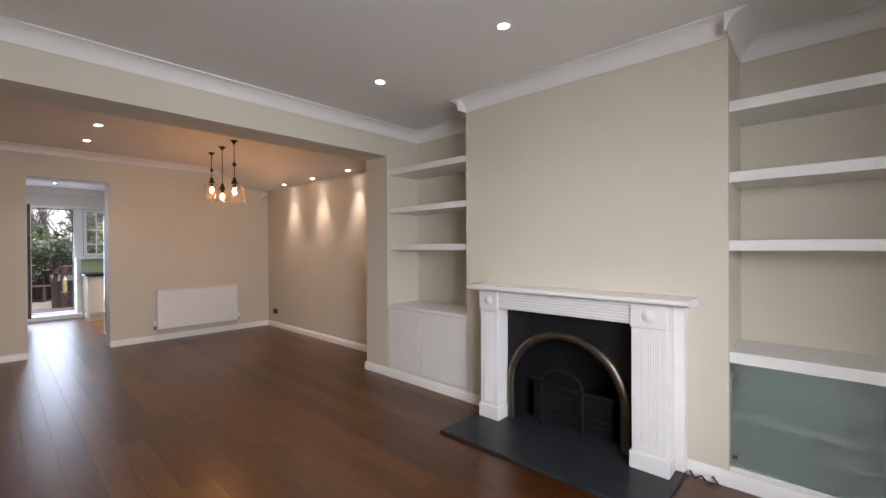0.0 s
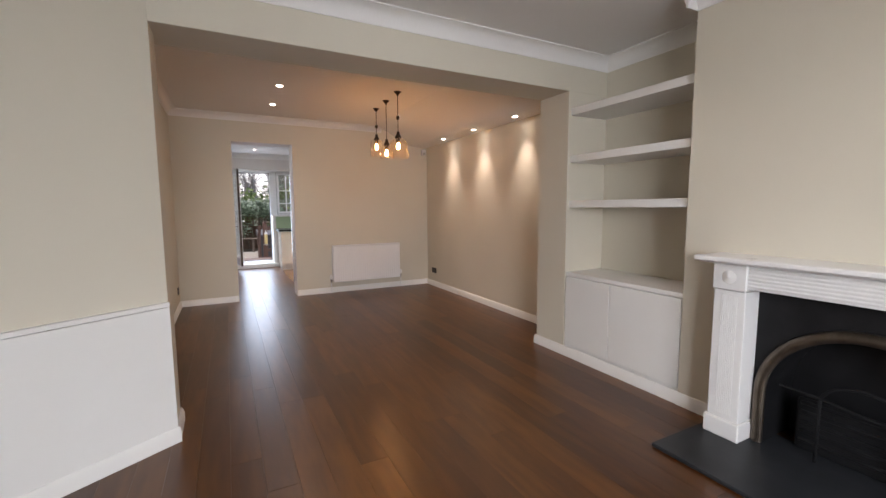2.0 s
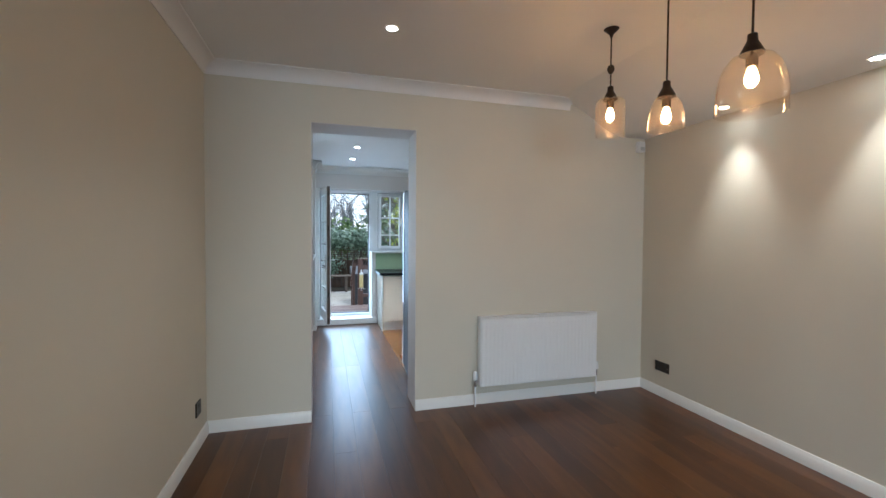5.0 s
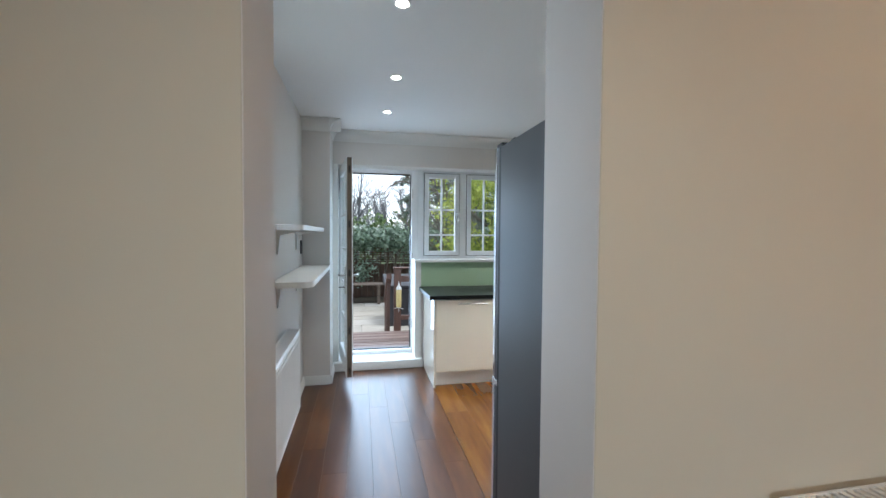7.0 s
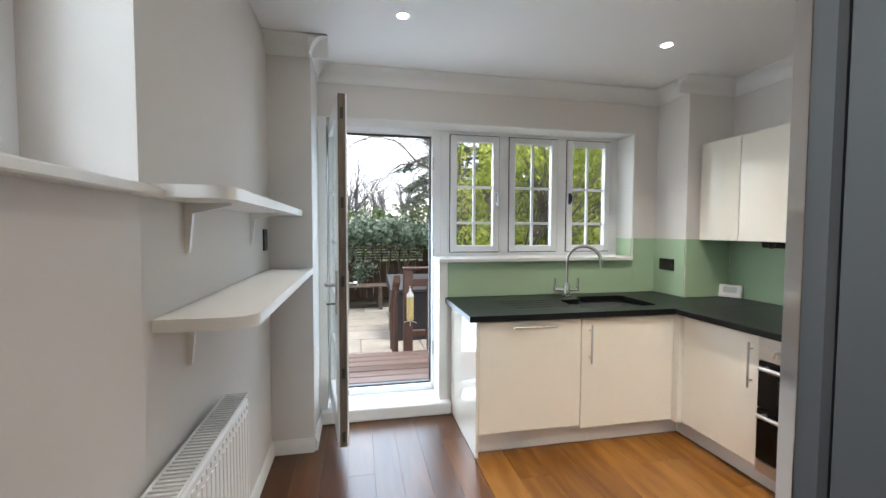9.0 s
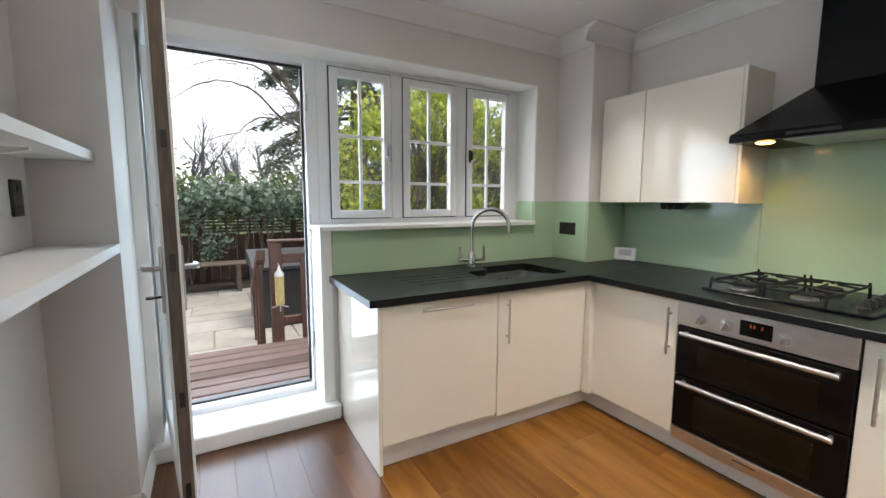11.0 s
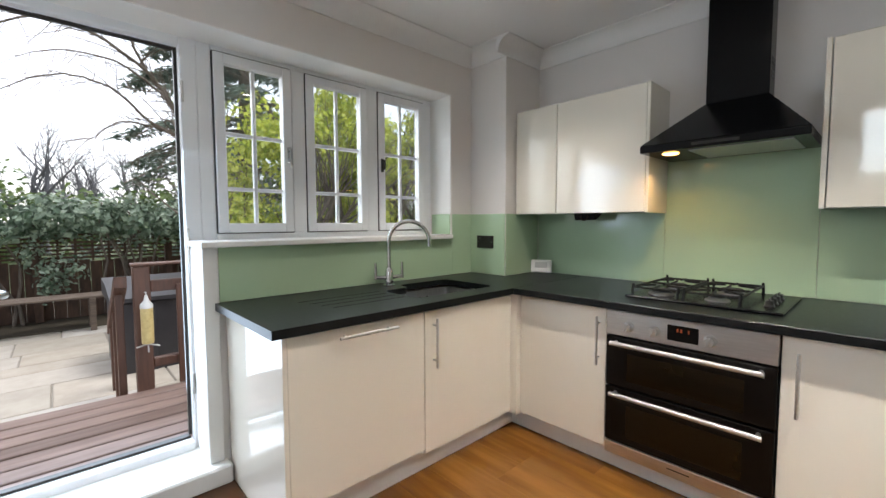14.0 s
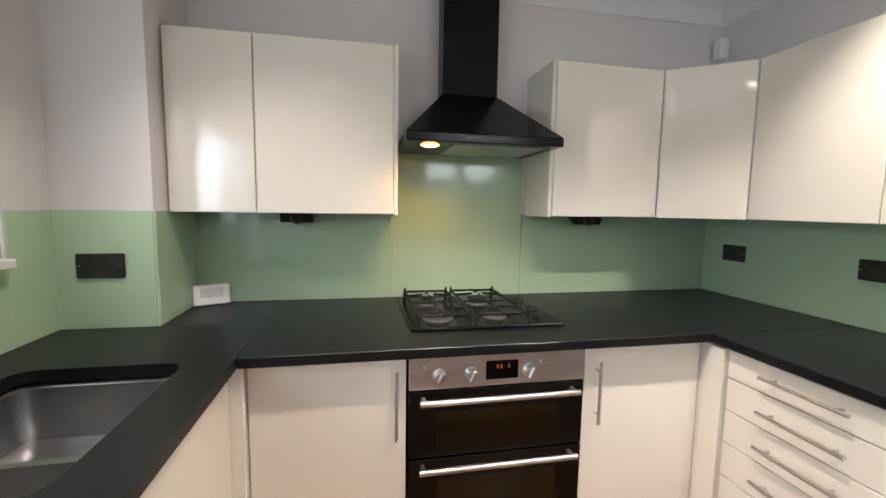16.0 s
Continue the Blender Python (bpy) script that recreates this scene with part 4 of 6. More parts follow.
part("door_edge", B((DL - 0.002, DL + 0.004, -DT / 2 + 0.006, DT / 2 - 0.010, DZ0 + 0.002, DZ1 - 0.002), c=0.001), M_TANWOOD, leaf, "worn brown door edge")
for z in (0.06, 0.42, 0.93, 1.36, 1.84):
    part("lock_keep", B((DL + 0.003, DL + 0.008, -0.010, 0.008, z - 0.03, z + 0.03), c=0.002), M_SOCKET, leaf, "dark lock striker")
ob = part("pane", B((0.095, DL - 0.105, -0.004, 0.004, DZ0 + 0.15, DZ1 - 0.095), c=0.001), M_PANE, leaf)
ob.visible_shadow = False
xm = 0.385
part("glazing_bar", B((xm - 0.011, xm + 0.011, -0.012, 0.012, DZ0 + 0.15, DZ1 - 0.095), c=0.004), M_UPVC, leaf)
for z in (0.47, 0.80, 1.13, 1.46):
    part("glazing_bar", B((0.095, DL - 0.105, -0.0115, 0.0115, z - 0.011, z + 0.011), c=0.004), M_UPVC, leaf)
for s in (-1, 1):
    y = s * (DT / 2)
    hp = part("handle_plate", B((DL - 0.068, DL - 0.038, min(y, y + s * 0.010), max(y, y + s * 0.010), 0.74, 0.985), c=0.004), M_STEEL, leaf, "satin metal back plate")
    bm = bmesh.new()
    tube(bm, [(DL - 0.053, y + s * 0.005, 0.905), (DL - 0.053, y + s * 0.048, 0.905), (DL - 0.062, y + s * 0.056, 0.905), (DL - 0.17, y + s * 0.056, 0.90)], [0.010, 0.010, 0.010, 0.008], 10)
    part("lever", bm, M_STEEL, leaf, "satin metal lever handle")
bm = bmesh.new()
tube(bm, [(DL - 0.053, -DT / 2, 0.80), (DL - 0.053, -DT / 2 - 0.035, 0.80)], 0.005, 8)
cbox(bm, DL - 0.066, DL - 0.040, -DT / 2 - 0.058, -DT / 2 - 0.034, 0.796, 0.804, c=0.003)
part("key", bm, M_DKMETAL, leaf, "key in the lock")
leaf.matrix_world = pose(HX, HY, 0.135, 0, 0, ang)

# side window
sw = thing("window_4", (-6.5, -0.27, 1.45), "white casement side window with small panes", "window", kind="structure")
sx0, sx1, sy0, sy1, sz0, sz1 = -7.06, -5.93, -0.30, -0.245, 1.45, 2.36
bm = bmesh.new()
for b in ((sx0, sx0 + 0.05, sz0, sz1), (sx1 - 0.05, sx1, sz0, sz1), (sx0 + 0.05, sx1 - 0.05, sz0, sz0 + 0.05), (sx0 + 0.05, sx1 - 0.05, sz1 - 0.05, sz1), (-6.52, -6.47, sz0 + 0.05, sz1 - 0.05)):
    cbox(bm, b[0], b[1], sy0, sy1, b[2], b[3], c=0.004)
part("window_frame", bm, M_UPVC, sw)
for a, b in ((sx0 + 0.052, -6.522), (-6.468, sx1 - 0.052)):
    bm = bmesh.new()
    for q in ((a, a + 0.045, sz0 + 0.052, sz1 - 0.052), (b - 0.045, b, sz0 + 0.052, sz1 - 0.052), (a + 0.045, b - 0.045, sz0 + 0.052, sz0 + 0.10), (a + 0.045, b - 0.045, sz1 - 0.10, sz1 - 0.052)):
        cbox(bm, q[0], q[1], sy0 + 0.006, sy1 + 0.012, q[2], q[3], c=0.004)
    part("casement_frame", bm, M_UPVC, sw)
    mid = (a + b) / 2
    part("glazing_bar", B((mid - 0.009, mid + 0.009, -0.282, -0.262, sz0 + 0.1, sz1 - 0.1), c=0.003), M_UPVC, sw)
    for z in (1.785, 2.03):
        part("glazing_bar", B((a + 0.045, b - 0.045, -0.281, -0.263, z - 0.009, z + 0.009), c=0.003), M_UPVC, sw)
    ob = part("pane", B((a + 0.045, b - 0.045, -0.274, -0.270, sz0 + 0.1, sz1 - 0.1), c=0.0005), M_PANE, sw)
    ob.visible_shadow = False
structure("side_window_sill", B((-7.10, -5.9, -0.245, 0.03, 1.428, 1.452), c=0.004), M_TRIM, "white painted sill board of the side window", "window sill")


def rounded_shelf(x0, x1, y0, y1, z0, z1, r):
    """A board from the pier at x0 to a free end at x1 with a rounded front corner."""
    out = [(x0, y0), (x1, y0), (x1, y1 - r)] + [(x1 - r + r * math.cos(a), y1 - r + r * math.sin(a)) for a in [math.pi / 2 * k / 8 for k in range(1, 9)]] + [(x0, y1)]
    bm = bmesh.new()
    prism(bm, out, "z", z0, z1)
    return bm


def bracket(parent, x, z):
    bm = bmesh.new()
    prism(bm, [(YK, z), (YK + 0.13, z), (YK + 0.13, z - 0.007), (YK + 0.022, z - 0.032), (YK + 0.010, z - 0.15), (YK, z - 0.155)], "x", x - 0.008, x + 0.008)
    part("bracket", bm, M_TRIM, parent, "white pressed steel bracket")


for z0, d in ((1.428, 0.19), (1.085, 0.245)):
    s = thing("wall_shelf", (-7.8, 0.1, z0), "white painted wall shelf on steel brackets, empty", "shelf", "kitchen wall shelves")
    part("board", rounded_shelf(-8.513, -7.10, YK + 0.001, YK + d, z0, z0 + 0.034, 0.07), M_SATIN, s)
    for bx in (-7.33, -8.10):
        bracket(s, bx, z0)
sp = socket_plate((-8.40, YK, 1.29), 180, 0.085, 0.12, "black nickel switch plate on the wall between the shelves", 1)

# ---------------------------------------------------------------- kitchen: cupboards and worktop
XA, YF = -8.245, 2.540      # door faces of the two runs
XC = -6.500                 # drawer face of the return


def bar_handle(parent, p, q, out, r=0.0065):
    """A steel bar handle on two posts."""
    p, q, out = Vector(p), Vector(q), Vector(out)
    d = (q - p).normalized()
    bm = bmesh.new()
    tube(bm, [p + out, q + out], r, 12)
    for e in (p + d * 0.035, q - d * 0.035):
        tube(bm, [e, e + out], r * 0.7, 8)
    part("handle", bm, M_STEEL, parent, "brushed steel bar handle")


un = thing("base_cupboard", (-8.5, 1.52, 0), "cream gloss integrated appliance door below the drainer", "cupboard", "kitchen base cupboards")
part("body", B((-8.90, XA - 0.020, 1.190, 1.852, 0.105, 0.81), c=0.001), M_CARC, un)
d = part("door", B((XA - 0.018, XA, 1.193, 1.846, 0.135, 0.806), c=0.002), M_CREAM, un)
bar_handle(d, (XA, 1.392, 0.772), (XA, 1.674, 0.770), (0.030, 0, 0))
un = thing("base_cupboard", (-8.5, 2.19, 0), "cream gloss sink base cupboard, door closed", "cupboard", "kitchen base cupboards")
part("body", B((-8.90, XA - 0.020, 1.856, 2.512, 0.105, 0.60), c=0.001), M_CARC, un)
d = part("door", B((XA - 0.018, XA, 1.850, 2.505, 0.115, 0.806), c=0.002), M_CREAM, un)
bar_handle(d, (XA, 1.904, 0.530), (XA, 1.904, 0.770), (0.030, 0, 0))
solid("end_panel", B((-8.90, XA + 0.008, 1.171, 1.189, 0.0, 0.812), c=0.002), M_CREAM, "cream gloss end panel closing the run of cupboards", "end panel")

un = thing("base_cupboard", (-7.96, 2.9, 0), "cream gloss corner base cupboard, door closed", "cupboard", "kitchen base cupboards")
part("body", B((-8.225, -7.692, YF + 0.020, 3.26, 0.105, 0.81), c=0.001), M_CARC, un)
part("corner_post", B((-8.264, -8.203, 2.508, YF + 0.02, 0.105, 0.81), c=0.002), M_CREAM, un)
d = part("door", B((-8.200, -7.692, YF, YF + 0.018, 0.115, 0.806), c=0.002), M_CREAM, un)
bar_handle(d, (-7.727, YF, 0.524), (-7.727, YF, 0.764), (0, -0.030, 0))
un = thing("base_cupboard", (-6.78, 2.9, 0), "cream gloss base cupboard beside the oven, door closed", "cupboard", "kitchen base cupboards")
part("body", B((-7.024, -6.50, YF + 0.020, 3.26, 0.105, 0.81), c=0.001), M_CARC, un)
d = part("door", B((-7.024, -6.520, YF, YF + 0.018, 0.115, 0.806), c=0.002), M_CREAM, un)
bar_handle(d, (-6.972, YF, 0.514), (-6.972, YF, 0.752), (0, -0.030, 0))

un = thing("drawer_unit", (-6.2, 2.15, 0), "cream gloss drawer unit with five bar handles, closed", "drawer unit")
part("body", B((XC + 0.020, XR - 0.005, 1.80, 2.535, 0.105, 0.81), c=0.001), M_CARC, un)
part("corner_post", B((-6.517, XC + 0.018, 2.435, 2.56, 0.105, 0.806), c=0.002), M_CREAM, un)
zs = [0.806, 0.700, 0.577, 0.452, 0.319, 0.115]
for k, hz in enumerate((0.760, 0.637, 0.513, 0.386, 0.260)):
    d = part("drawer_front", B((XC, XC + 0.018, 1.865, 2.430, zs[k + 1] + 0.0015, zs[k] - 0.0015), c=0.002), M_CREAM, un)
    bar_handle(d, (XC, 2.020, hz), (XC, 2.286, hz), (-0.030, 0, 0))

pl = thing("plinth", (-8.31, 1.9, 0), "off-white plinth boards below the cupboards", "plinth")
for b in ((-8.32, -8.302, 1.18, 2.61, 0.0, 0.104), (-8.302, -6.46, 2.598, 2.616, 0.0, 0.104), (-6.46, -6.442, 1.80, 2.616, 0.0, 0.104)):
    part("plinth_board", B(b, c=0.002), M_CARC, pl)

# worktop with a cut-out for the sink
SX0, SX1, SY0, SY1 = -8.765, -8.345, 1.895, 2.475


def sink_outline(inset):
    """The outline of the joined bowls: a wide main bowl and a shallower half bowl."""
    a, b, c, d = SX0 + inset, SX1 - inset, SY0 + inset, SY1 - inset
    step, ym, r = SX0 + 0.11 + inset, 2.085 + inset, 0.06 - inset * 0.5
    corners = [(b, c, 1), (b, d, 1), (a, d, 1), (a, ym, 1), (step, ym, 0), (step, c, 1)]
    pts = []
    n = len(corners)
    for i in range(n):
        p, q, s = Vector(corners[i - 1][:2]), Vector(corners[i][:2]), Vector(corners[(i + 1) % n][:2])
        e0, e1 = (p - q).normalized(), (s - q).normalized()
        rr = min(r, (p - q).length * 0.45, (s - q).length * 0.45)
        for k in range(7):
            u = k / 6
            pts.append(tuple((q + e0 * rr) * (1 - u) ** 2 + q * 2 * u * (1 - u) + (q + e1 * rr) * u ** 2))
    return pts


wt = thing("worktop", (-7.5, 2.9, 0.805), "black granite worktop round three sides of the kitchen", "worktop")
bm = bmesh.new()
so = sink_outline(0.0)
X0, X1, Y0, Y1 = -8.928, -8.215, 1.128, 2.884
outer = []
cx, cy = -8.58, 2.15
for x, y in so:
    dx, dy = x - cx, y - cy
    k = min([((X1 if dx > 0 else X0) - cx) / dx if abs(dx) > 1e-6 else 1e9, ((Y1 if dy > 0 else Y0) - cy) / dy if abs(dy) > 1e-6 else 1e9])
    outer.append([cx + dx * k, cy + dy * k])
for X, Y in ((X0, Y0), (X0, Y1), (X1, Y0), (X1, Y1)):
    j = min(range(len(outer)), key=lambda i: (outer[i][0] - X) ** 2 + (outer[i][1] - Y) ** 2)
    outer[j] = [X, Y]
rings(bm, [[(x, y, 0.816) for x, y in so], [(x, y, TOP) for x, y in so], [(x + (cx - x) * 0.0, y, TOP) for x, y in outer], [(x, y, 0.816) for x, y in outer]], closed=True)
part("slab", bm, M_GRANITE, wt, smooth=False)
part("slab", B((-8.214, XR + 0.001, 2.485, YKB, 0.816, TOP), c=0.003), M_GRANITE, wt)
part("slab", B((-8.588, -8.214, 2.886, YKB, 0.816, TOP), c=0.001), M_GRANITE, wt)
part("slab", B((-6.528, XR + 0.001, 1.78, 2.484, 0.816, TOP), c=0.003), M_GRANITE, wt)
# drainer grooves as thin black strips, not cut in; their shade is the colour
for k in range(4):
    x = -8.655 + k * 0.075
    part("drainer_groove", B((x - 0.003, x + 0.003, 1.42 + 0.02 * k, 1.87, TOP - 0.001, TOP + 0.0006), c=0.0002), M_GROOVE_SHADE, wt)

sk = thing("kitchen_sink", (-8.58, 2.15, 0.7), "stainless steel undermount sink with a bowl and a half", "sink")
bm = bmesh.new()
rings(bm, [[(x, y, z) for x, y in sink_outline(i)] for i, z in ((-0.006, 0.806), (0.002, 0.80), (0.010, 0.72), (0.03, 0.665), (0.06, 0.655))], False)
f = bm.faces.new([v for v in bm.verts if abs(v.co.z - 0.655) < 1e-5])
part("bowl", bm, M_SINK, sk)
bm = bmesh.new()
prism(bm, [(SX0 + 0.09, 0.66), (SX0 + 0.11, 0.785), (SX1 - 0.03, 0.79), (SX1 - 0.012, 0.66)], "y", 2.100, 2.120)
part("divider", bm, M_SINK, sk)
for y in (2.24, 2.30):
    bm = bmesh.new()
    lathe(bm, [(0.001, 0), (0.007, 0.0), (0.008, 0.002), (0.0075, 0.003)], 0, 0, 14)
    bmesh.ops.transform(bm, matrix=pose(SX0 + 0.016, y, 0.755, 0, 90, 0), verts=bm.verts)
    part("overflow_hole", bm, M_BLACKP, sk)
bm = bmesh.new()
lathe(bm, [(0.001, 0.657), (0.03, 0.657), (0.04, 0.661), (0.045, 0.657)], -8.56, 2.30, 20)
part("drain", bm, M_CHROME, sk)

tp = thing("mixer_tap", (-8.78, 2.03, TOP), "polished chrome swan-neck mixer tap with two levers", "tap")
tx, ty = -8.780, 2.030
bm = bmesh.new()
lathe(bm, [(0.034, TOP), (0.034, TOP + 0.008), (0.026, TOP + 0.014), (0.025, TOP + 0.085), (0.020, TOP + 0.095), (0.015, TOP + 0.11)], tx, ty, 24, True)
part("body", bm, M_CHROME, tp)
dirv = Vector((0.58, 0.81, 0)).normalized()
R, zc = 0.120, TOP + 0.262
pts = [Vector((tx, ty, TOP + 0.10)), Vector((tx, ty, TOP + 0.2))] + [Vector((tx, ty, zc)) + dirv * (R - R * math.cos(a)) + Vector((0, 0, R * math.sin(a))) for a in [math.pi * k / 20 for k in range(20)]] + [Vector((tx, ty, zc - 0.03)) + dirv * 2 * R]
bm = bmesh.new()
tube(bm, pts, 0.0125, 14)
part("spout", bm, M_CHROME, tp)
for s in (-1, 1):
    bm = bmesh.new()
    e = Vector((tx, ty, TOP + 0.055)) + Vector((0.2, 0.98, 0)) * s * 0.085
    tube(bm, [(tx, ty, TOP + 0.05), e], [0.013, 0.010], 12)
    tube(bm, [e + Vector((0, 0, -0.012)), e + Vector((0, 0, 0.085))], [0.011, 0.008], 10)
    part("lever", bm, M_CHROME, tp)

# splashback glass panels
for name_axis, boxes in (("a", [(XE + 0.001, XE + 0.007, 1.150, 2.681, TOP + 0.001, 1.111), (XE, XE + 0.006, 2.682, 2.884, TOP + 0.001, 1.285), (-9.11, -8.918, 2.663, 2.671, 1.141, 1.285)]),):
    for b in boxes:
        solid("glass_splashback", B(b, c=0.001), M_GREEN, "green back-painted glass splashback panel on the wall", "splashback", "green splashback panels")
for b in [(-8.910, -8.592, 2.878, 2.884, TOP + 0.001, 1.285), (-8.589, -8.583, 2.886, 3.27, TOP + 0.001, 1.285), (-8.582, -7.690, YKB - 0.007, YKB - 0.001, TOP + 0.001, 1.285), (-7.688, -7.000, YKB - 0.007, YKB - 0.001, TOP + 0.001, 1.60), (-6.998, XR - 0.008, YKB - 0.007, YKB - 0.001, TOP + 0.001, 1.285), (XR - 0.007, XR - 0.001, 1.80, 3.272, TOP + 0.001, 1.285)]:
    solid("glass_splashback", B(b, c=0.001), M_GREEN, "green back-painted glass splashback panel on the wall", "splashback", "green splashback panels")

# wall cupboards
ZW0, ZW1, YW, XW = 1.280, 1.985, 2.990, -6.118


def wall_unit(label, body, doors):
    t = thing("wall_cupboard", ((body[0] + body[1]) / 2, (body[2] + body[3]) / 2, ZW0), label, "wall cupboard", "kitchen wall cupboards")
    part("body", B(body, c=0.002), M_CARC, t)
    for b in doors:
        part("door", B(b, c=0.003), M_CREAM, t)
    return t


wall_unit("cream gloss wall cupboard with two doors, closed", (-8.585, -7.688, YW + 0.022, YKB - 0.001, ZW0 + 0.004, ZW1), [(-8.580, -8.260, YW, YW + 0.02, ZW0, ZW1), (-8.256, -7.702, YW, YW + 0.02, ZW0, ZW1)])
solid("cupboard_end_panel", B((-7.700, -7.683, YW, YKB - 0.001, ZW0 - 0.004, ZW1 + 0.004), c=0.002), M_CREAM, "cream gloss end panel of a wall cupboard", "end panel")
wall_unit("cream gloss single wall cupboard beside the extractor, closed", (-6.960, -6.405, YW + 0.022, YKB - 0.001, ZW0 + 0.004, ZW1), [(-6.960, -6.408, YW, YW + 0.02, ZW0, ZW1)])
solid("cupboard_end_panel", B((-6.983, -6.964, YW, YKB - 0.001, ZW0 - 0.004, ZW1 + 0.004), c=0.002), M_CREAM, "cream gloss end panel of a wall cupboard", "end panel")
t = thing("wall_cupboard", (-6.1, 3.1, ZW0), "cream gloss diagonal corner wall cupboard, closed", "wall cupboard", "kitchen wall cupboards")
bm = bmesh.new()
prism(bm, [(-6.402, YW + 0.022), (-6.402, YKB - 0.001), (XR - 0.001, YKB - 0.001), (XR - 0.001, 2.764), (XW + 0.022, 2.764)], "z", ZW0 + 0.004, ZW1)
part("body", bm, M_CARC, t)
bm = bmesh.new()
prism(bm, [(-6.400, YW + 0.002), (-6.386, YW + 0.016), (XW + 0.016, 2.778), (XW + 0.002, 2.764)], "z", ZW0, ZW1)
part("door", bm, M_CREAM, t)
wall_unit("cream gloss wall cupboard above the drawers, closed", (XW + 0.022, XR - 0.001, 1.80, 2.758, ZW0 + 0.004, ZW1), [(XW, XW + 0.02, 2.27, 2.758, ZW0, ZW1), (XW, XW + 0.02, 1.80, 2.266, ZW0, ZW1)])

for x in (-8.12, -6.70):
    t = thing("under_cupboard_light", (x, 3.16, ZW0), "dark triangular light fitting under a wall cupboard, unlit", "cupboard light", "under-cupboard lights")
    bm = bmesh.new()
    prism(bm, [(3.10, ZW0 + 0.002), (3.20, ZW0 + 0.002), (3.20, ZW0 - 0.006), (3.125, ZW0 - 0.042), (3.115, ZW0 - 0.042)], "x", x - 0.07, x + 0.07)
    part("housing", bm, M_SOCKET, t)
    bm = bmesh.new()
    lathe(bm, [(0.018, 0.0), (0.024, 0.004), (0.03, 0.0)], 0, 0, 20)
    bmesh.ops.transform(bm, matrix=pose(x, 3.106, ZW0 - 0.018, 80, 0, 0), verts=bm.verts)
    part("lens_ring", bm, M_BRONZE, t)

# built-in double oven
ov = thing("double_oven", (-7.36, 2.8, 0.1), "built-in stainless steel and black glass double oven", "oven")
OX0, OX1 = -7.684, -7.030
part("body", B((OX0 + 0.01, OX1 - 0.01, YF + 0.02, 3.2, 0.106, 0.80), c=0.002), M_BLACKP, ov)
fc = part("control_panel", B((OX0, OX1, YF - 0.014, YF + 0.02, 0.688, 0.806), c=0.002), M_STEEL, ov)
for x in (-7.578, -7.465, -7.250):
    bm = bmesh.new()
    lathe(bm, [(0.001, 0), (0.025, 0), (0.025, 0.006), (0.020, 0.010), (0.018, 0.026), (0.001, 0.028)], 0, 0, 22)
    cbox(bm, -0.006, 0.006, -0.021, 0.021, 0.012, 0.034, c=0.003)
    bmesh.ops.transform(bm, matrix=pose(x, YF - 0.014, 0.737, 90, 25, 0), verts=bm.verts)
    part("knob", bm, M_STEEL, fc)
for x in (-7.63, -7.52, -7.205):
    bm = bmesh.new()
    tube(bm, [(x, YF - 0.013, 0.766), (x, YF - 0.017, 0.766)], 0.005, 10)
    part("indicator", bm, M_GREY, fc)
dsp = part("display", B((-7.412, -7.292, YF - 0.018, YF - 0.010, 0.712, 0.780), c=0.002), M_OVENGL, fc, "small black clock display")
for x, w in ((-7.374, 0.007), (-7.360, 0.007), (-7.331, 0.006)):
    part("digit", B((x, x + w, YF - 0.0195, YF - 0.0175, 0.752, 0.767), c=0.0005), M_DIGIT, dsp, "amber digit")
for z0, z1, hz in ((0.440, 0.682, 0.655), (0.166, 0.432, 0.410)):
    d = part("oven_door", B((OX0, OX1, YF - 0.012, YF + 0.018, z0, z1), c=0.003), M_OVENGL, ov, "black glass oven door")
    part("oven_window", B((OX0 + 0.10, OX1 - 0.10, YF - 0.0128, YF - 0.0118, z0 + 0.035, z1 - 0.075), c=0.0003), M_OVENWIN, d, "brown tinted window")
    bm = bmesh.new()
    tube(bm, [(OX0 + 0.035, YF - 0.050, hz), (OX1 - 0.035, YF - 0.050, hz)], 0.0105, 14)
    for x in (OX0 + 0.05, OX1 - 0.05):
        tube(bm, [(x, YF - 0.012, hz), (x, YF - 0.050, hz)], 0.008, 10)
    part("door_handle", bm, M_STEEL, d, "thick steel bar handle")
part("base_trim", B((OX0, OX1, YF - 0.010, YF + 0.018, 0.100, 0.160), c=0.002), M_STEEL, ov)
part("maker_mark", B((-7.40, -7.31, YF - 0.0112, YF - 0.0098, 0.132, 0.137), c=0.0002), M_BLACKP, ov)

# gas hob
hb = thing("gas_hob", (-7.36, 2.92, TOP), "stainless four-burner gas hob with black pan supports", "hob")
GX0, GX1, GY0, GY1 = -7.662, -7.040, 2.665, 3.195
part("hob_plate", B((GX0, GX1, GY0, GY1, TOP + 0.001, TOP + 0.012), c=0.008), M_HOBPLATE, hb, "glossy black enamel plate")
for x, y, r in ((-7.535, 2.80, 0.046), (-7.535, 3.06, 0.034), (-7.295, 2.80, 0.034), (-7.295, 3.06, 0.046)):
    bm = bmesh.new()
    lathe(bm, [(r + 0.016, TOP + 0.012), (r + 0.014, TOP + 0.018), (r, TOP + 0.024), (r, TOP + 0.031)], x, y, 24)
    part("burner_ring", bm, M_GUN, hb)
    bm = bmesh.new()
    lathe(bm, [(r - 0.004, TOP + 0.029), (r + 0.003, TOP + 0.032), (r + 0.001, TOP + 0.038), (r - 0.006, TOP + 0.040), (0.001, TOP + 0.041)], x, y, 24)
    part("burner_cap", bm, M_HOB, hb)
zg = TOP + 0.056
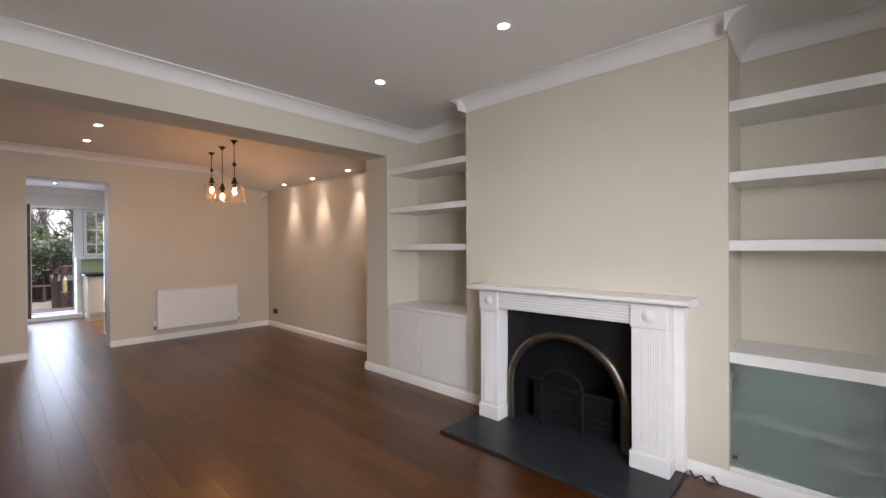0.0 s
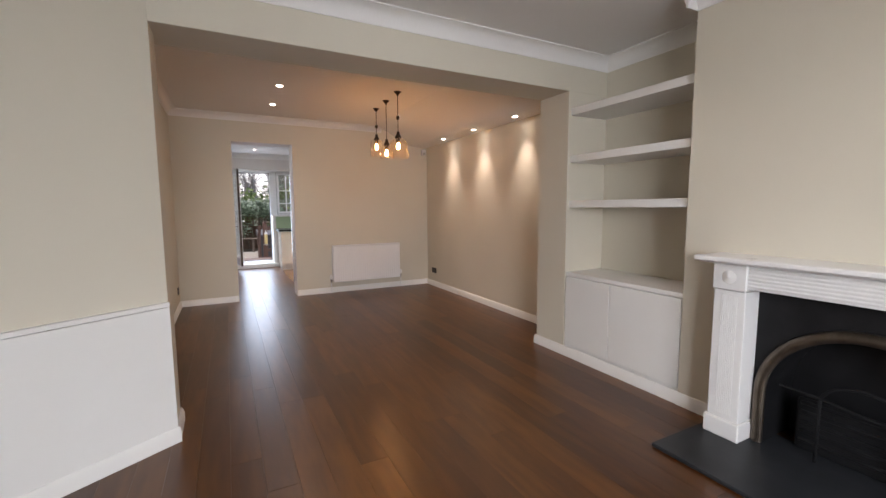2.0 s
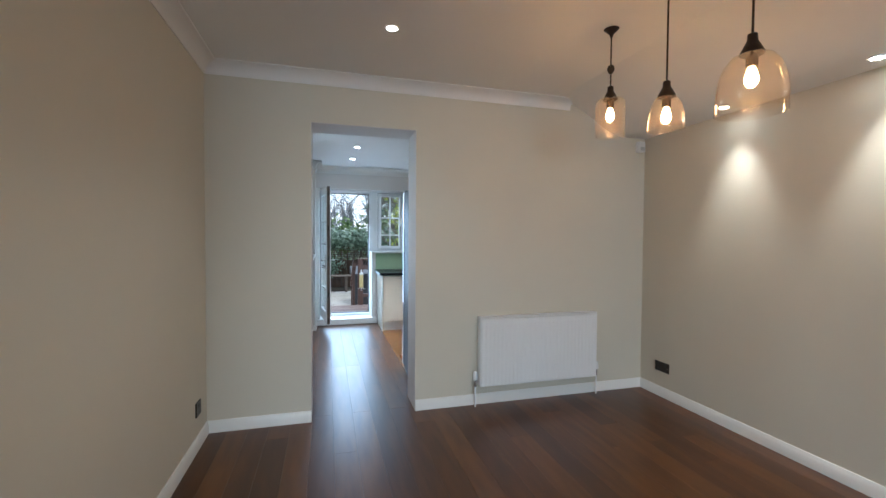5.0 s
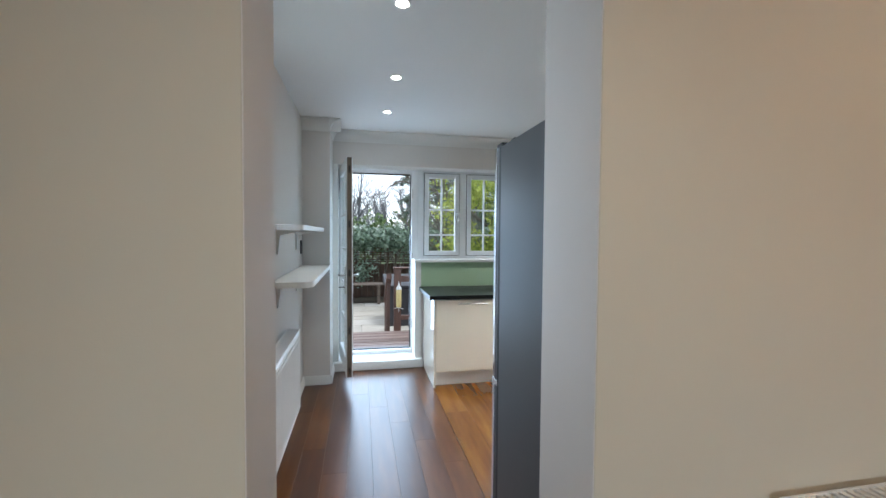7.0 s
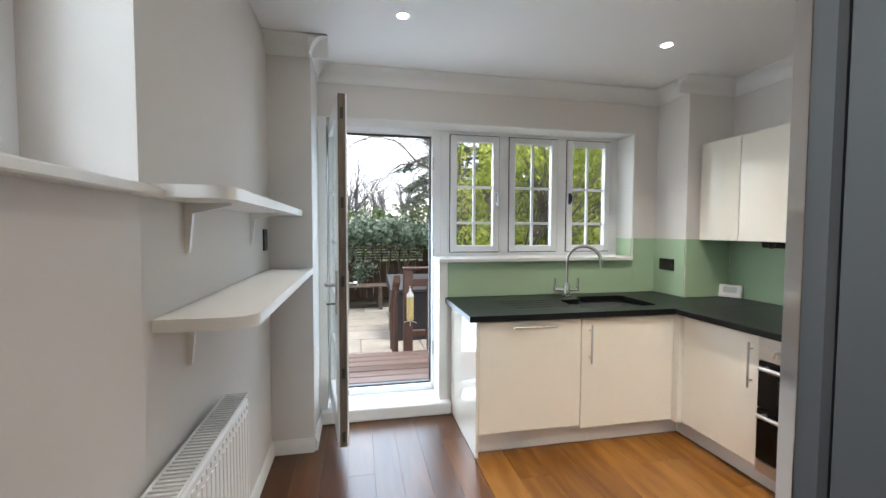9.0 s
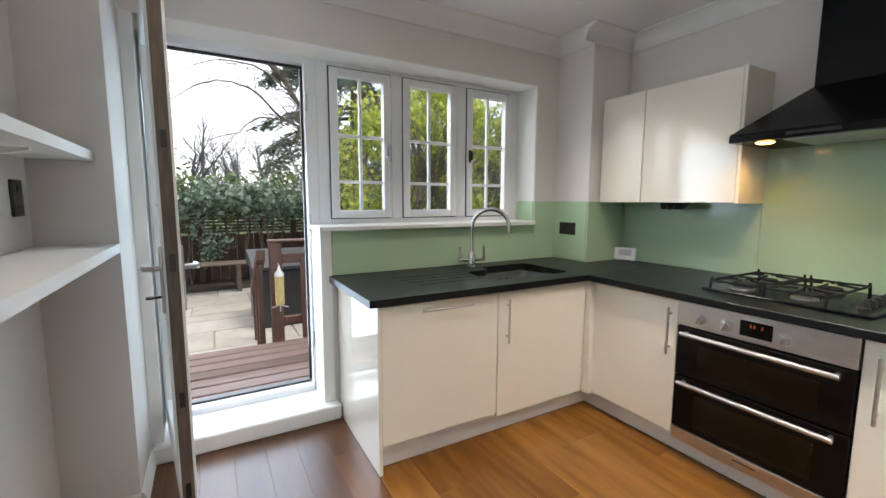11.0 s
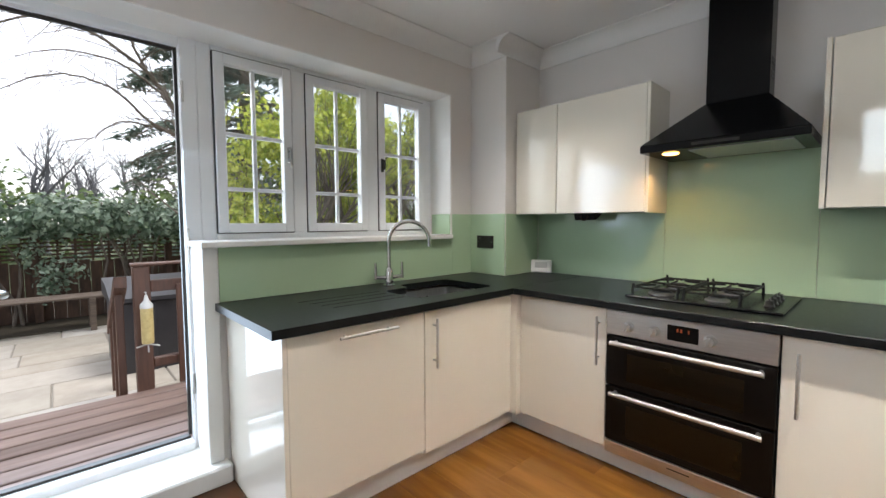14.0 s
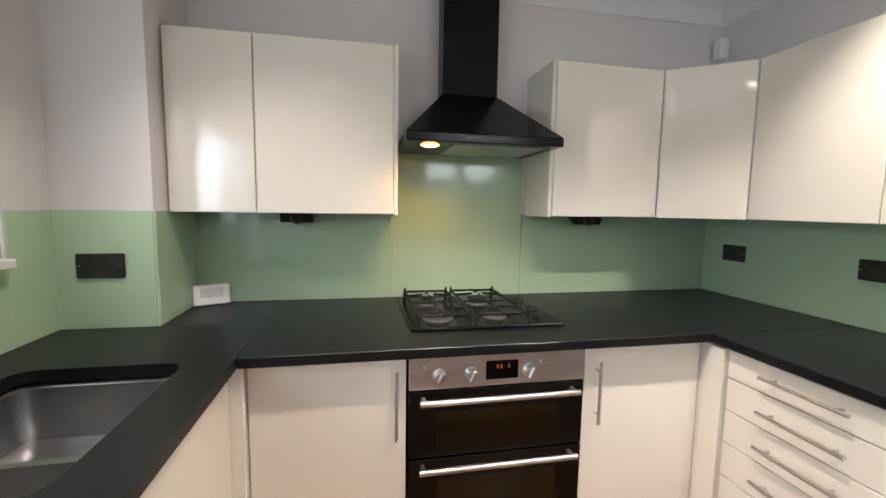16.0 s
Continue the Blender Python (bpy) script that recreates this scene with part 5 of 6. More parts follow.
for gx0, gx1, xm in ((GX0 + 0.025, -7.422, -7.535), (-7.408, -7.182, -7.295)):
    grid = part("pan_support", B((gx0, gx0 + 0.011, GY0 + 0.035, GY1 - 0.03, zg - 0.011, zg), (gx1 - 0.011, gx1, GY0 + 0.035, GY1 - 0.03, zg - 0.011, zg), c=0.003), M_HOB, hb, "black cast iron pan support")
    for y in (GY0 + 0.035, (GY0 + GY1) / 2, GY1 - 0.03):
        part("cross_bar", B((gx0 + 0.011, gx1 - 0.011, y - 0.005, y + 0.005, zg - 0.011, zg - 0.001), c=0.003), M_HOB, grid)
    for x in (gx0 + 0.0055, gx1 - 0.0055):
        for y, s_ in ((GY0 + 0.035, -1), (GY1 - 0.03, 1)):
            bm = bmesh.new()
            tube(bm, [(x, y, zg + 0.012), (x, y + 0.002 * s_, zg - 0.004), (x, y + 0.012 * s_, zg - 0.024), (x, y + 0.014 * s_, TOP + 0.012)], [0.005, 0.007, 0.0065, 0.007], 8)
            part("foot", bm, M_HOB, grid)
    for yc in (2.80, 3.06):
        for q in (((gx0 + 0.006, yc), (xm - 0.028, yc)), ((gx1 - 0.006, yc), (xm + 0.028, yc)), ((xm, yc - 0.115), (xm, yc - 0.028)), ((xm, yc + 0.115), (xm, yc + 0.028))):
            bm = bmesh.new()
            tube(bm, [(*q[0], zg - 0.005), (*q[1], zg), (q[1][0], q[1][1], zg + 0.006)], [0.006, 0.0055, 0.003], 8)
            part("finger", bm, M_HOB, grid)
for k in range(4):
    bm = bmesh.new()
    lathe(bm, [(0.021, TOP + 0.012), (0.020, TOP + 0.017), (0.016, TOP + 0.020), (0.0145, TOP + 0.038), (0.001, TOP + 0.040)], -7.105, 2.80 + 0.078 * k, 18)
    cbox(bm, -7.1075, -7.1025, 2.80 + 0.078 * k - 0.014, 2.80 + 0.078 * k + 0.014, TOP + 0.036, TOP + 0.046, c=0.002)
    part("knob", bm, M_BLACKP, hb)

# extractor hood
hd = thing("extractor_hood", (-7.34, 3.06, 1.58), "black pyramid chimney extractor hood with a lit lamp", "extractor hood")
part("rim", B((-7.668, -7.000, 2.822, YKB - 0.008, 1.575, 1.612), c=0.004), M_HOOD, hd)
bm = bmesh.new()
rings(bm, [[(-7.666, 2.824, 1.613), (-7.002, 2.824, 1.613), (-7.002, YKB - 0.009, 1.613), (-7.666, YKB - 0.009, 1.613)], [(-7.464, 3.140, 1.842), (-7.192, 3.140, 1.842), (-7.192, YKB - 0.009, 1.842), (-7.464, YKB - 0.009, 1.842)]])
part("canopy", bm, M_HOOD, hd, smooth=False)
part("chimney", B((-7.462, -7.194, 3.144, YKB - 0.010, 1.843, HK - 0.004), c=0.003), M_HOOD, hd)
part("control_strip", B((-7.43, -7.24, 2.8195, 2.8225, 1.587, 1.600), c=0.001), M_SOCKET, hd, "row of small dark switches")
bm = bmesh.new()
for k in range(5):
    cbox(bm, -7.1945, -7.1925, 3.18, 3.255, 1.93 + 0.022 * k, 1.94 + 0.022 * k, c=0.0003)
part("side_vents", bm, M_SOCKET, hd, "small vent slots")
part("filter", B((-7.46, -7.06, 2.88, YKB - 0.06, 1.571, 1.577), c=0.001), M_STEEL, hd, "grey metal grease filter")
bm = bmesh.new()
lathe(bm, [(0.001, 1.5675), (0.030, 1.5685), (0.040, 1.5745)], -7.555, 2.93, 20)
part("lamp_lens", bm, M_HOODLAMP, hd, "lit amber lamp lens")
lamp = new("hood_beam", bpy.data.lights.new("hood_beam", "SPOT"))
lamp.data.energy, lamp.data.color, lamp.data.spot_size, lamp.data.spot_blend, lamp.data.shadow_soft_size = HOOD_W, (1.0, 0.58, 0.20), radians(150), 0.6, 0.04
lamp.location = (-7.555, 2.93, 1.560)

# fridge
fg = thing("fridge_freezer", (-6.1, 1.45, 0), "tall silver grey fridge freezer seen from its side", "fridge")
part("body", B((-6.395, -5.832, 1.158, 1.755, 0.03, 1.822), c=0.004), M_FRIDGE, fg)
part("plinth", B((-6.37, -5.84, 1.17, 1.74, 0.0, 0.03), c=0.002), M_BLACKP, fg)
d = part("door", B((-6.462, -6.400, 1.156, 1.757, 0.70, 1.826), c=0.008), M_FRIDGE, fg)
part("trim_strip", B((-6.466, -6.440, 1.153, 1.157, 0.705, 1.822), c=0.001), M_CHROME, d, "bright edge strip")
d = part("door", B((-6.462, -6.400, 1.156, 1.757, 0.055, 0.692), c=0.008), M_FRIDGE, fg)
part("trim_strip", B((-6.466, -6.440, 1.153, 1.157, 0.06, 0.688), c=0.001), M_CHROME, d, "bright edge strip")
part("back_edge", B((-5.848, -5.836, 1.1555, 1.1585, 0.04, 1.81), c=0.001), M_BLACKP, fg, "dark rear edge")
part("hinge_cap", B((-6.46, -6.39, 1.160, 1.21, 1.824, 1.842), c=0.004), M_BLACKP, fg)
part("hinge_cap", B((-6.30, -6.26, 1.170, 1.21, 1.820, 1.836), c=0.004), M_BLACKP, fg)
part("door_hinge", B((-6.468, -6.40, 1.150, 1.158, 0.685, 0.715), c=0.003), M_CHROME, fg)

# sockets and small things on the worktop side
socket_plate((-8.765, 2.878, 1.085), 0, 0.155, 0.09, "black nickel double socket on the green pier")
socket_plate((XR - 0.007, 3.07, 1.09), -90, 0.14, 0.085, "black nickel double socket on green glass")
socket_plate((XR - 0.007, 2.42, 1.09), -90, 0.14, 0.085, "black nickel double socket on green glass")
dv = new("digital_thermostat")
dv.empty_display_size = 0.03
tagged(dv, "small white digital thermostat leaning on the worktop", "thermostat")
part("body", B((-0.075, 0.075, -0.012, 0.012, 0, 0.095), c=0.006), M_TRIM, dv)
part("screen", B((-0.045, 0.045, -0.0135, -0.011, 0.035, 0.078), c=0.001), M_GREY, dv, "grey liquid crystal screen")
dv.matrix_world = pose(-8.508, 3.205, TOP + 0.003, -12, 0, 24)
ks = thing("kitchen_alarm_sensor", (-5.9, 3.22, 2.2), "small white sensor box high in the kitchen corner", "sensor")
part("body", B((XR - 0.07, XR - 0.01, 3.20, 3.265, 2.16, 2.27), c=0.01), M_TRIM, ks)

# ---------------------------------------------------------------- garden
ground = bmesh.new()
for x0, x1 in ((-600, XO),):
    cbox(ground, x0, x1, -400, 400, -0.6, -0.12, c=0.01)
structure("ground", ground, M_LAWN, "flat garden ground with grass and soil reaching far", "ground")
structure("ground_sides", B((XO, 400, -400, -1.5, -0.6, -0.12), (XO, 400, 3.6, 400, -0.6, -0.12), (2.9, 400, -1.5, 3.6, -0.6, -0.12), c=0.01), M_LAWN, "ground round the house", "ground")
structure("flower_bed", B((-16.5, -13.55, -6, 7, -0.12, -0.06), c=0.02), M_SOIL, "dark soil bed below the ivy fence", "flower bed")


def scatter_leaves(bm, centre, size, count, leaf, rng, shell=0.0, droop=0.3, keep=None):
    """Small folded leaves in an uneven ellipsoid."""
    c, s = Vector(centre), Vector(size)
    made = 0
    while made < count:
        d = Vector((rng.gauss(0, 1), rng.gauss(0, 1), rng.gauss(0, 1))).normalized()
        r = rng.random() ** 0.45 if not shell else shell + (1 - shell) * rng.random()
        lump = 0.78 + 0.45 * noise.noise(d * 2.3 + c)
        p = c + Vector((d.x * s.x, d.y * s.y, d.z * s.z)) * r * lump
        if noise.noise(p * 1.9) < -0.22 or (keep and not keep(p)):
            made += 0.2
            continue
        n = (d + Vector((rng.uniform(-1, 1), rng.uniform(-1, 1), rng.uniform(-0.3, 1))) * 0.8).normalized()
        a = n.orthogonal().normalized()
        a = (Matrix.Rotation(rng.uniform(0, 6.3), 3, n) @ a) - Vector((0, 0, droop))
        a.normalize()
        b = n.cross(a).normalized()
        l = leaf * rng.uniform(0.6, 1.3)
        tip, base = p + a * l, p - a * l * 0.5
        m1, m2 = p + b * l * 0.55 + n * l * 0.18, p - b * l * 0.55 + n * l * 0.18
        v = [bm.verts.new(q) for q in (base, m1, tip, m2)]
        bm.faces.new((v[0], v[1], v[2]))
        bm.faces.new((v[0], v[2], v[3]))
        made += 1


def raw(name, bm, material, parent, label=""):
    me = bpy.data.meshes.new(name)
    bm.to_mesh(me)
    bm.free()
    me.materials.append(material)
    ob = new(name, me)
    if parent is not None:
        ob.parent = parent
        ob.matrix_parent_inverse = Matrix.Translation(-parent.location)
    if label:
        ob["label"] = label
    return ob


rng = random.Random(11)
fence = thing("garden_fence", (-14.3, 1, -0.1), "old dark brown fence with a slatted trellis top, overgrown", "fence")
for k in range(9):
    y = -5.4 + k * 1.45
    part("post", B((-14.36, -14.27, y - 0.045, y + 0.045, -0.12, 1.22), c=0.006), M_FENCE, fence)
for k in range(88):
    y = -5.4 + k * 0.132
    part("board", B((-14.40, -14.38, y, y + 0.128, -0.10, 0.71 + 0.01 * (k % 3)), c=0.003), M_FENCE, fence)
for k in range(7):
    part("trellis_slat", B((-14.375, -14.36, -5.4, 6.2, 0.755 + 0.052 * k, 0.782 + 0.052 * k), c=0.003), M_FENCE, fence)
for k in range(64):
    y = -5.35 + k * 0.18
    part("trellis_upright", B((-14.358, -14.346, y, y + 0.03, 0.72, 1.12), c=0.002), M_FENCE, fence)

hedge = thing("ivy_hedge", (-14.1, 1, 0.0), "thick grey-green ivy hedge tumbling over the fence", "hedge")
bm = bmesh.new()
for k in range(26):
    y = -5.2 + k * 0.44
    drop = 0.25 * noise.noise(Vector((y * 0.9, 3.1, 0)))
    scatter_leaves(bm, (-14.15 + rng.uniform(-0.12, 0.22), y, 1.30 + 0.5 * drop), (0.62, 0.54, 0.40 + rng.uniform(-0.08, 0.10)), 600, 0.062, rng, 0.5)
for k in range(12):
    y = rng.uniform(-3, 4.5)
    scatter_leaves(bm, (-14.05, y, rng.uniform(0.45, 0.95)), (0.20, 0.22, 0.32), 70, 0.045, rng, 0.3)
raw("leaves", bm, M_IVY, hedge)
for k in range(34):
    bm = bmesh.new()
    y = rng.uniform(-4, 5)
    pts = [Vector((-14.22, y, -0.1))]
    for q in range(6):
        pts.append(pts[-1] + Vector((rng.uniform(-0.02, 0.06), rng.uniform(-0.14, 0.14), 0.27)))
    tube(bm, pts, [0.022, 0.02, 0.018, 0.015, 0.012, 0.01, 0.006], 6)
    raw("stem", bm, M_BARK, hedge)


def grow(bm, p, d, length, r, depth, rng, bend, spread, tips):
    """A limb with its side branches."""
    pts, rs = [p.copy()], [r]
    n = 6
    for k in range(n):
        d = (d + bend + Vector((rng.uniform(-1, 1), rng.uniform(-1, 1), rng.uniform(-1, 1))) * 0.16).normalized()
        p = p + d * length / n
        pts.append(p.copy())
        rs.append(r * (1 - 0.72 * (k + 1) / n))
    tube(bm, pts, rs, 7 if depth > 1 else 5)
    if depth <= 0:
        tips.append((pts[-1], d))
        return
    for k in (2, 3, 4, 5, 6):
        for _ in range(1 + (rng.random() < 0.25)):
            side = Vector((rng.uniform(-1, 1), rng.uniform(-1, 1), rng.uniform(-0.6, 0.8)))
            nd = (d + side * spread).normalized()
            grow(bm, pts[k], nd, length * rng.uniform(0.42, 0.62), rs[k] * 0.62, depth - 1, rng, bend, spread, tips)


# bare tree whose limbs arch over the patio
tree = thing("bare_tree", (-15.6, 4.6, -0.1), "large leafless garden tree with arching bare branches", "tree")
bm = bmesh.new()
tube(bm, [(-15.6, 4.6, -0.15), (-15.62, 4.55, 0.8), (-15.55, 4.5, 1.8), (-15.5, 4.35, 2.6)], [0.24, 0.19, 0.17, 0.15], 12)
raw("trunk", bm, M_BARK, tree)


def arch(pts, r, seed):
    """A smooth limb through the given places, with short crooked twigs along it."""
    rg = random.Random(seed)
    P = [Vector(p) for p in pts]
    fine, n = [], 5
    for k in range(len(P) - 1):
        p0, p1, p2, p3 = P[max(k - 1, 0)], P[k], P[k + 1], P[min(k + 2, len(P) - 1)]
        for q in range(n):
            u = q / n
            fine.append(0.5 * (2 * p1 + (p2 - p0) * u + (2 * p0 - 5 * p1 + 4 * p2 - p3) * u * u + (3 * p1 - p0 - 3 * p2 + p3) * u ** 3) + Vector([rg.uniform(-1, 1) * 0.012 for _ in range(3)]))
    fine.append(P[-1])
    m = len(fine)
    rs = [0.75 * r * (1 - 0.85 * k / (m - 1)) for k in range(m)]
    bm = bmesh.new()
    tube(bm, fine, rs, 7)
    for k in range(2, m - 1):
        for _ in range(rg.choice((1, 1, 2))):
            d = (fine[k + 1] - fine[k]).normalized() + Vector((rg.uniform(-1, 1), rg.uniform(-1, 1), rg.uniform(-0.9, 0.7))) * 1.1
            grow(bm, fine[k], d.normalized(), rg.uniform(0.25, 0.75), max(0.004, rs[k] * 0.42), 1, rg, Vector((0, -0.05, -0.05)), 0.8, [])
    raw("limb", bm, M_BARK, tree)


# limbs as they arch up from the trunk and droop over the patio
arch([(-14.6, 3.7, 1.6), (-14.3, 2.7, 2.3), (-14.0, 2.05, 2.75), (-13.9, 1.75, 3.2), (-13.8, 1.15, 3.62), (-13.7, 0.6, 3.68), (-13.6, 0.1, 3.35), (-13.5, -0.2, 2.9)], 0.05, 31)
arch([(-14.3, 2.6, 2.35), (-13.9, 1.9, 2.95), (-13.7, 1.4, 3.28), (-13.6, 0.8, 3.32), (-13.5, 0.35, 3.1)], 0.032, 32)
arch([(-14.2, 2.35, 2.4), (-13.8, 1.65, 2.62), (-13.6, 1.2, 2.95), (-13.5, 0.75, 3.0), (-13.4, 0.3, 2.75), (-13.4, 0.0, 2.45)], 0.03, 33)
arch([(-14.2, 2.5, 2.25), (-13.8, 1.9, 2.5), (-13.6, 1.3, 2.55), (-13.5, 1.0, 2.3), (-13.4, 0.7, 2.2)], 0.026, 34)
arch([(-14.4, 3.0, 2.1), (-14.0, 2.2, 2.35), (-13.8, 1.7, 2.25), (-13.7, 1.35, 2.0)], 0.024, 35)
arch([(-14.0, 1.85, 3.05), (-13.9, 1.5, 3.6), (-13.9, 1.4, 4.2), (-13.8, 1.1, 4.6)], 0.03, 36)
arch([(-15.2, 4.2, 2.2), (-14.6, 3.6, 3.2), (-14.2, 2.8, 3.9), (-13.9, 2.1, 4.2), (-13.8, 1.2, 4.15)], 0.05, 37)
arch([(-15.3, 4.4, 2.0), (-14.8, 3.4, 2.2), (-14.4, 2.4, 1.95), (-14.1, 1.7, 1.9)], 0.03, 38)
arch([(-15.4, 4.5, 2.3), (-15.0, 4.6, 3.4), (-14.6, 4.9, 4.4)], 0.06, 39)

# conifer
con = thing("cedar_tree", (-16.8, 3.9, -0.1), "dark green conifer with drooping layered branches", "tree")
bm = bmesh.new()
tube(bm, [(-16.8, 3.9, -0.15), (-16.8, 3.9, 3), (-16.8, 3.9, 7.5)], [0.26, 0.2, 0.05], 12)
raw("trunk", bm, M_BARK, con)
bn = bmesh.new()
cr_ = random.Random(8)
for k in range(64):
    z = 0.9 + 6.2 * (k / 64) + cr_.uniform(-0.1, 0.1)
    a = cr_.uniform(0, 6.283)
    L = (4.0 - 0.42 * z) * cr_.uniform(0.75, 1.1)
    d = Vector((math.cos(a), math.sin(a), 0.1))
    pts = [Vector((-16.8, 3.9, z)) + d * L * u + Vector((0, 0, -0.35 * L * u * u + 0.05)) for u in (0, 0.25, 0.5, 0.75, 1.0)]
    bb = bmesh.new()
    tube(bb, pts, [0.05, 0.04, 0.03, 0.02, 0.01], 6)
    raw("branch", bb, M_BARK, con)
    for q in range(210):
        u = 0.2 + 0.8 * cr_.random()
        i = min(3, int(u * 4))
        p = pts[i].lerp(pts[i + 1], u * 4 - i) + Vector((cr_.uniform(-1, 1), cr_.uniform(-1, 1), cr_.uniform(-0.5, 0.1))) * 0.28 * (1.2 - u * 0.6)
        w = Vector((cr_.uniform(-1, 1), cr_.uniform(-1, 1), -0.3)).normalized() * 0.2
        s = w.cross(Vector((0, 0, 1))).normalized() * 0.035
        vs = [bn.verts.new(x) for x in (p - s, p + s, p + w)]
        bn.faces.new(vs)
        vs = [bn.verts.new(x) for x in (p + Vector((0, 0, 0.02)), p - Vector((0, 0, 0.02)), p + w * 0.9 + s * 2)]
        bn.faces.new(vs)
raw("needles", bn, M_NEEDLE, con)


def shrub(at, size, count, material, label, seed, leaf=0.060, stems=6):
    rg = random.Random(seed)
    t = thing("shrub", at, label, "shrub")
    bm = bmesh.new()
    c = Vector(at)
    for k in range(stems):
        a, bs = rg.uniform(0, 6.283), bmesh.new()
        p = c + Vector((rg.uniform(-0.2, 0.2), rg.uniform(-0.2, 0.2), -0.1))
        d = Vector((math.cos(a) * 0.35, math.sin(a) * 0.45, 1)).normalized()
        grow(bs, p, d, size[2] * 1.6 * rg.uniform(0.75, 1.1), 0.045, 2, rg, Vector((0, 0, 0.03)), 0.55, [])
        raw("stem", bs, M_BARK, t)
    n = 40
    for k in range(n):
        o = Vector((rg.uniform(-1, 1) * size[0], rg.uniform(-1, 1) * size[1], (0.15 + 0.85 * rg.random()) * size[2] * 1.9))
        scatter_leaves(bm, c + o, (0.48, 0.48, 0.42), count // n, leaf, rg, 0.0, 0.4)
    raw("leaves", bm, material, t)
    return t


shrub((-12.3, 2.85, -0.1), (0.55, 0.70, 1.45), 9000, M_YELLOW, "tall garden shrub with sparse yellow-green leaves", 3, 0.05, 9)
shrub((-12.7, 4.4, -0.1), (0.9, 0.9, 1.75), 30000, M_YELLOW, "tall dense garden shrub with yellow-green leaves", 4, 0.048, 9)
shrub((-12.2, 6.2, -0.1), (0.9, 1.0, 1.8), 22000, M_YELLOW, "large garden shrub with bright yellow-green leaves", 6, 0.048, 8)
shrub((-14.0, 5.2, -0.1), (0.8, 1.6, 1.3), 8000, M_DARKLEAF, "dark evergreen shrub behind the patio", 9)
shrub((-14.2, 8.2, -0.1), (1.0, 1.8, 1.7), 4200, M_DARKLEAF, "dark evergreen shrub at the garden edge", 10)

# far trees, too fine to count
bt = bmesh.new()
fr_ = random.Random(21)
for k in range(46):
    y = -16 + k * 0.8 + fr_.uniform(-0.6, 0.6)
    x = -34 + fr_.uniform(-4, 4)
    grow(bt, Vector((x, y, -0.2)), Vector((0, 0, 1)), fr_.uniform(3.0, 4.2), 0.19, 3, fr_, Vector((0, 0, 0.03)), 0.85, [])
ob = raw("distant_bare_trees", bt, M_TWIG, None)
tagged(ob, "row of distant leafless trees, haze painted in as grey", "trees", "", "stuff")
bt = bmesh.new()
for k in range(18):
    scatter_leaves(bt, (-30 + fr_.uniform(-3, 3), -20 + 2.4 * k, 1.3), (2.0, 2.1, 2.3 + fr_.uniform(-0.4, 0.6)), 700, 0.2, fr_, 0.5)
ob = raw("distant_hedge", bt, M_DARKLEAF, None)
tagged(ob, "distant olive green hedgerow beyond the fence", "hedge", "", "stuff")

# deck, balustrade and bench
# near-black joists, plus a dark sheet added below so the board gaps look shaded
deck = structure("deck_frame_gap_shade", B(*[(-10.22, -9.23, y, y + 0.05, -0.12, 0.045) for y in (-1.2, -0.2, 0.35, 1.0, 1.7, 2.4, 3.15)], (-10.21, -9.23, -1.15, 3.15, -0.119, -0.10), c=0.004), M_SUB, "brown timber deck outside the garden door", "deck")
rail = thing("deck_balustrade", (-10.24, 1.5, 0.0), "dark brown stained timber balustrade on the deck edge", "balustrade")
part("post", B((-10.29, -10.21, 0.962, 1.058, -0.1, 0.935), c=0.006), M_STAIN, rail)
part("post", B((-10.29, -10.21, 2.35, 2.43, -0.1, 0.935), c=0.006), M_STAIN, rail)
part("top_rail", B((-10.30, -10.20, 0.955, 2.44, 0.936, 0.958), c=0.006), M_STAIN, rail)
part("middle_rail", B((-10.275, -10.225, 1.059, 2.35, 0.755, 0.835), c=0.006), M_STAIN, rail)
part("bottom_rail", B((-10.275, -10.225, 1.059, 2.35, 0.225, 0.290), c=0.006), M_STAIN, rail)
for k in range(6):
    y = 1.205 + k * 0.195
    part("slat", B((-10.222, -10.200, y, y + 0.095, 0.085, 0.80), c=0.004), M_STAIN, rail)
stair = thing("stair_handrail", (-10.7, 0.9, -0.1), "sloping dark brown handrail beside the deck steps", "handrail")
bm = bmesh.new()
prism(bm, [(-10.22, 0.80), (-10.22, 0.875), (-10.95, 0.43), (-10.95, 0.355)], "y", 0.86, 0.93)
part("handrail", bm, M_STAIN, stair)
for x in (-10.34, -10.60, -10.86):
    zt = 0.80 - (-10.22 - x) * 0.61
    part("baluster", B((x - 0.025, x + 0.025, 0.87, 0.915, -0.12, zt + 0.03), c=0.004), M_STAIN, stair)
sb = thing("storage_box", (-11.6, 1.6, -0.12), "dark slate garden storage box with a lid behind the balustrade", "storage box")
part("body", B((-11.95, -11.2, 0.93, 2.5, -0.12, 0.545), c=0.012), M_BOX, sb)
bm = bmesh.new()
prism(bm, [(-11.17, 0.55), (-11.17, 0.585), (-11.60, 0.680), (-11.98, 0.700), (-11.98, 0.55)], "y", 0.90, 2.53)
part("lid", bm, M_BOX, sb, "sloping dark lid")
for y in (1.2, 1.7, 2.2):
    part("rib", B((-11.199, -11.185, y - 0.02, y + 0.02, -0.10, 0.53), c=0.004), M_BOX, sb)

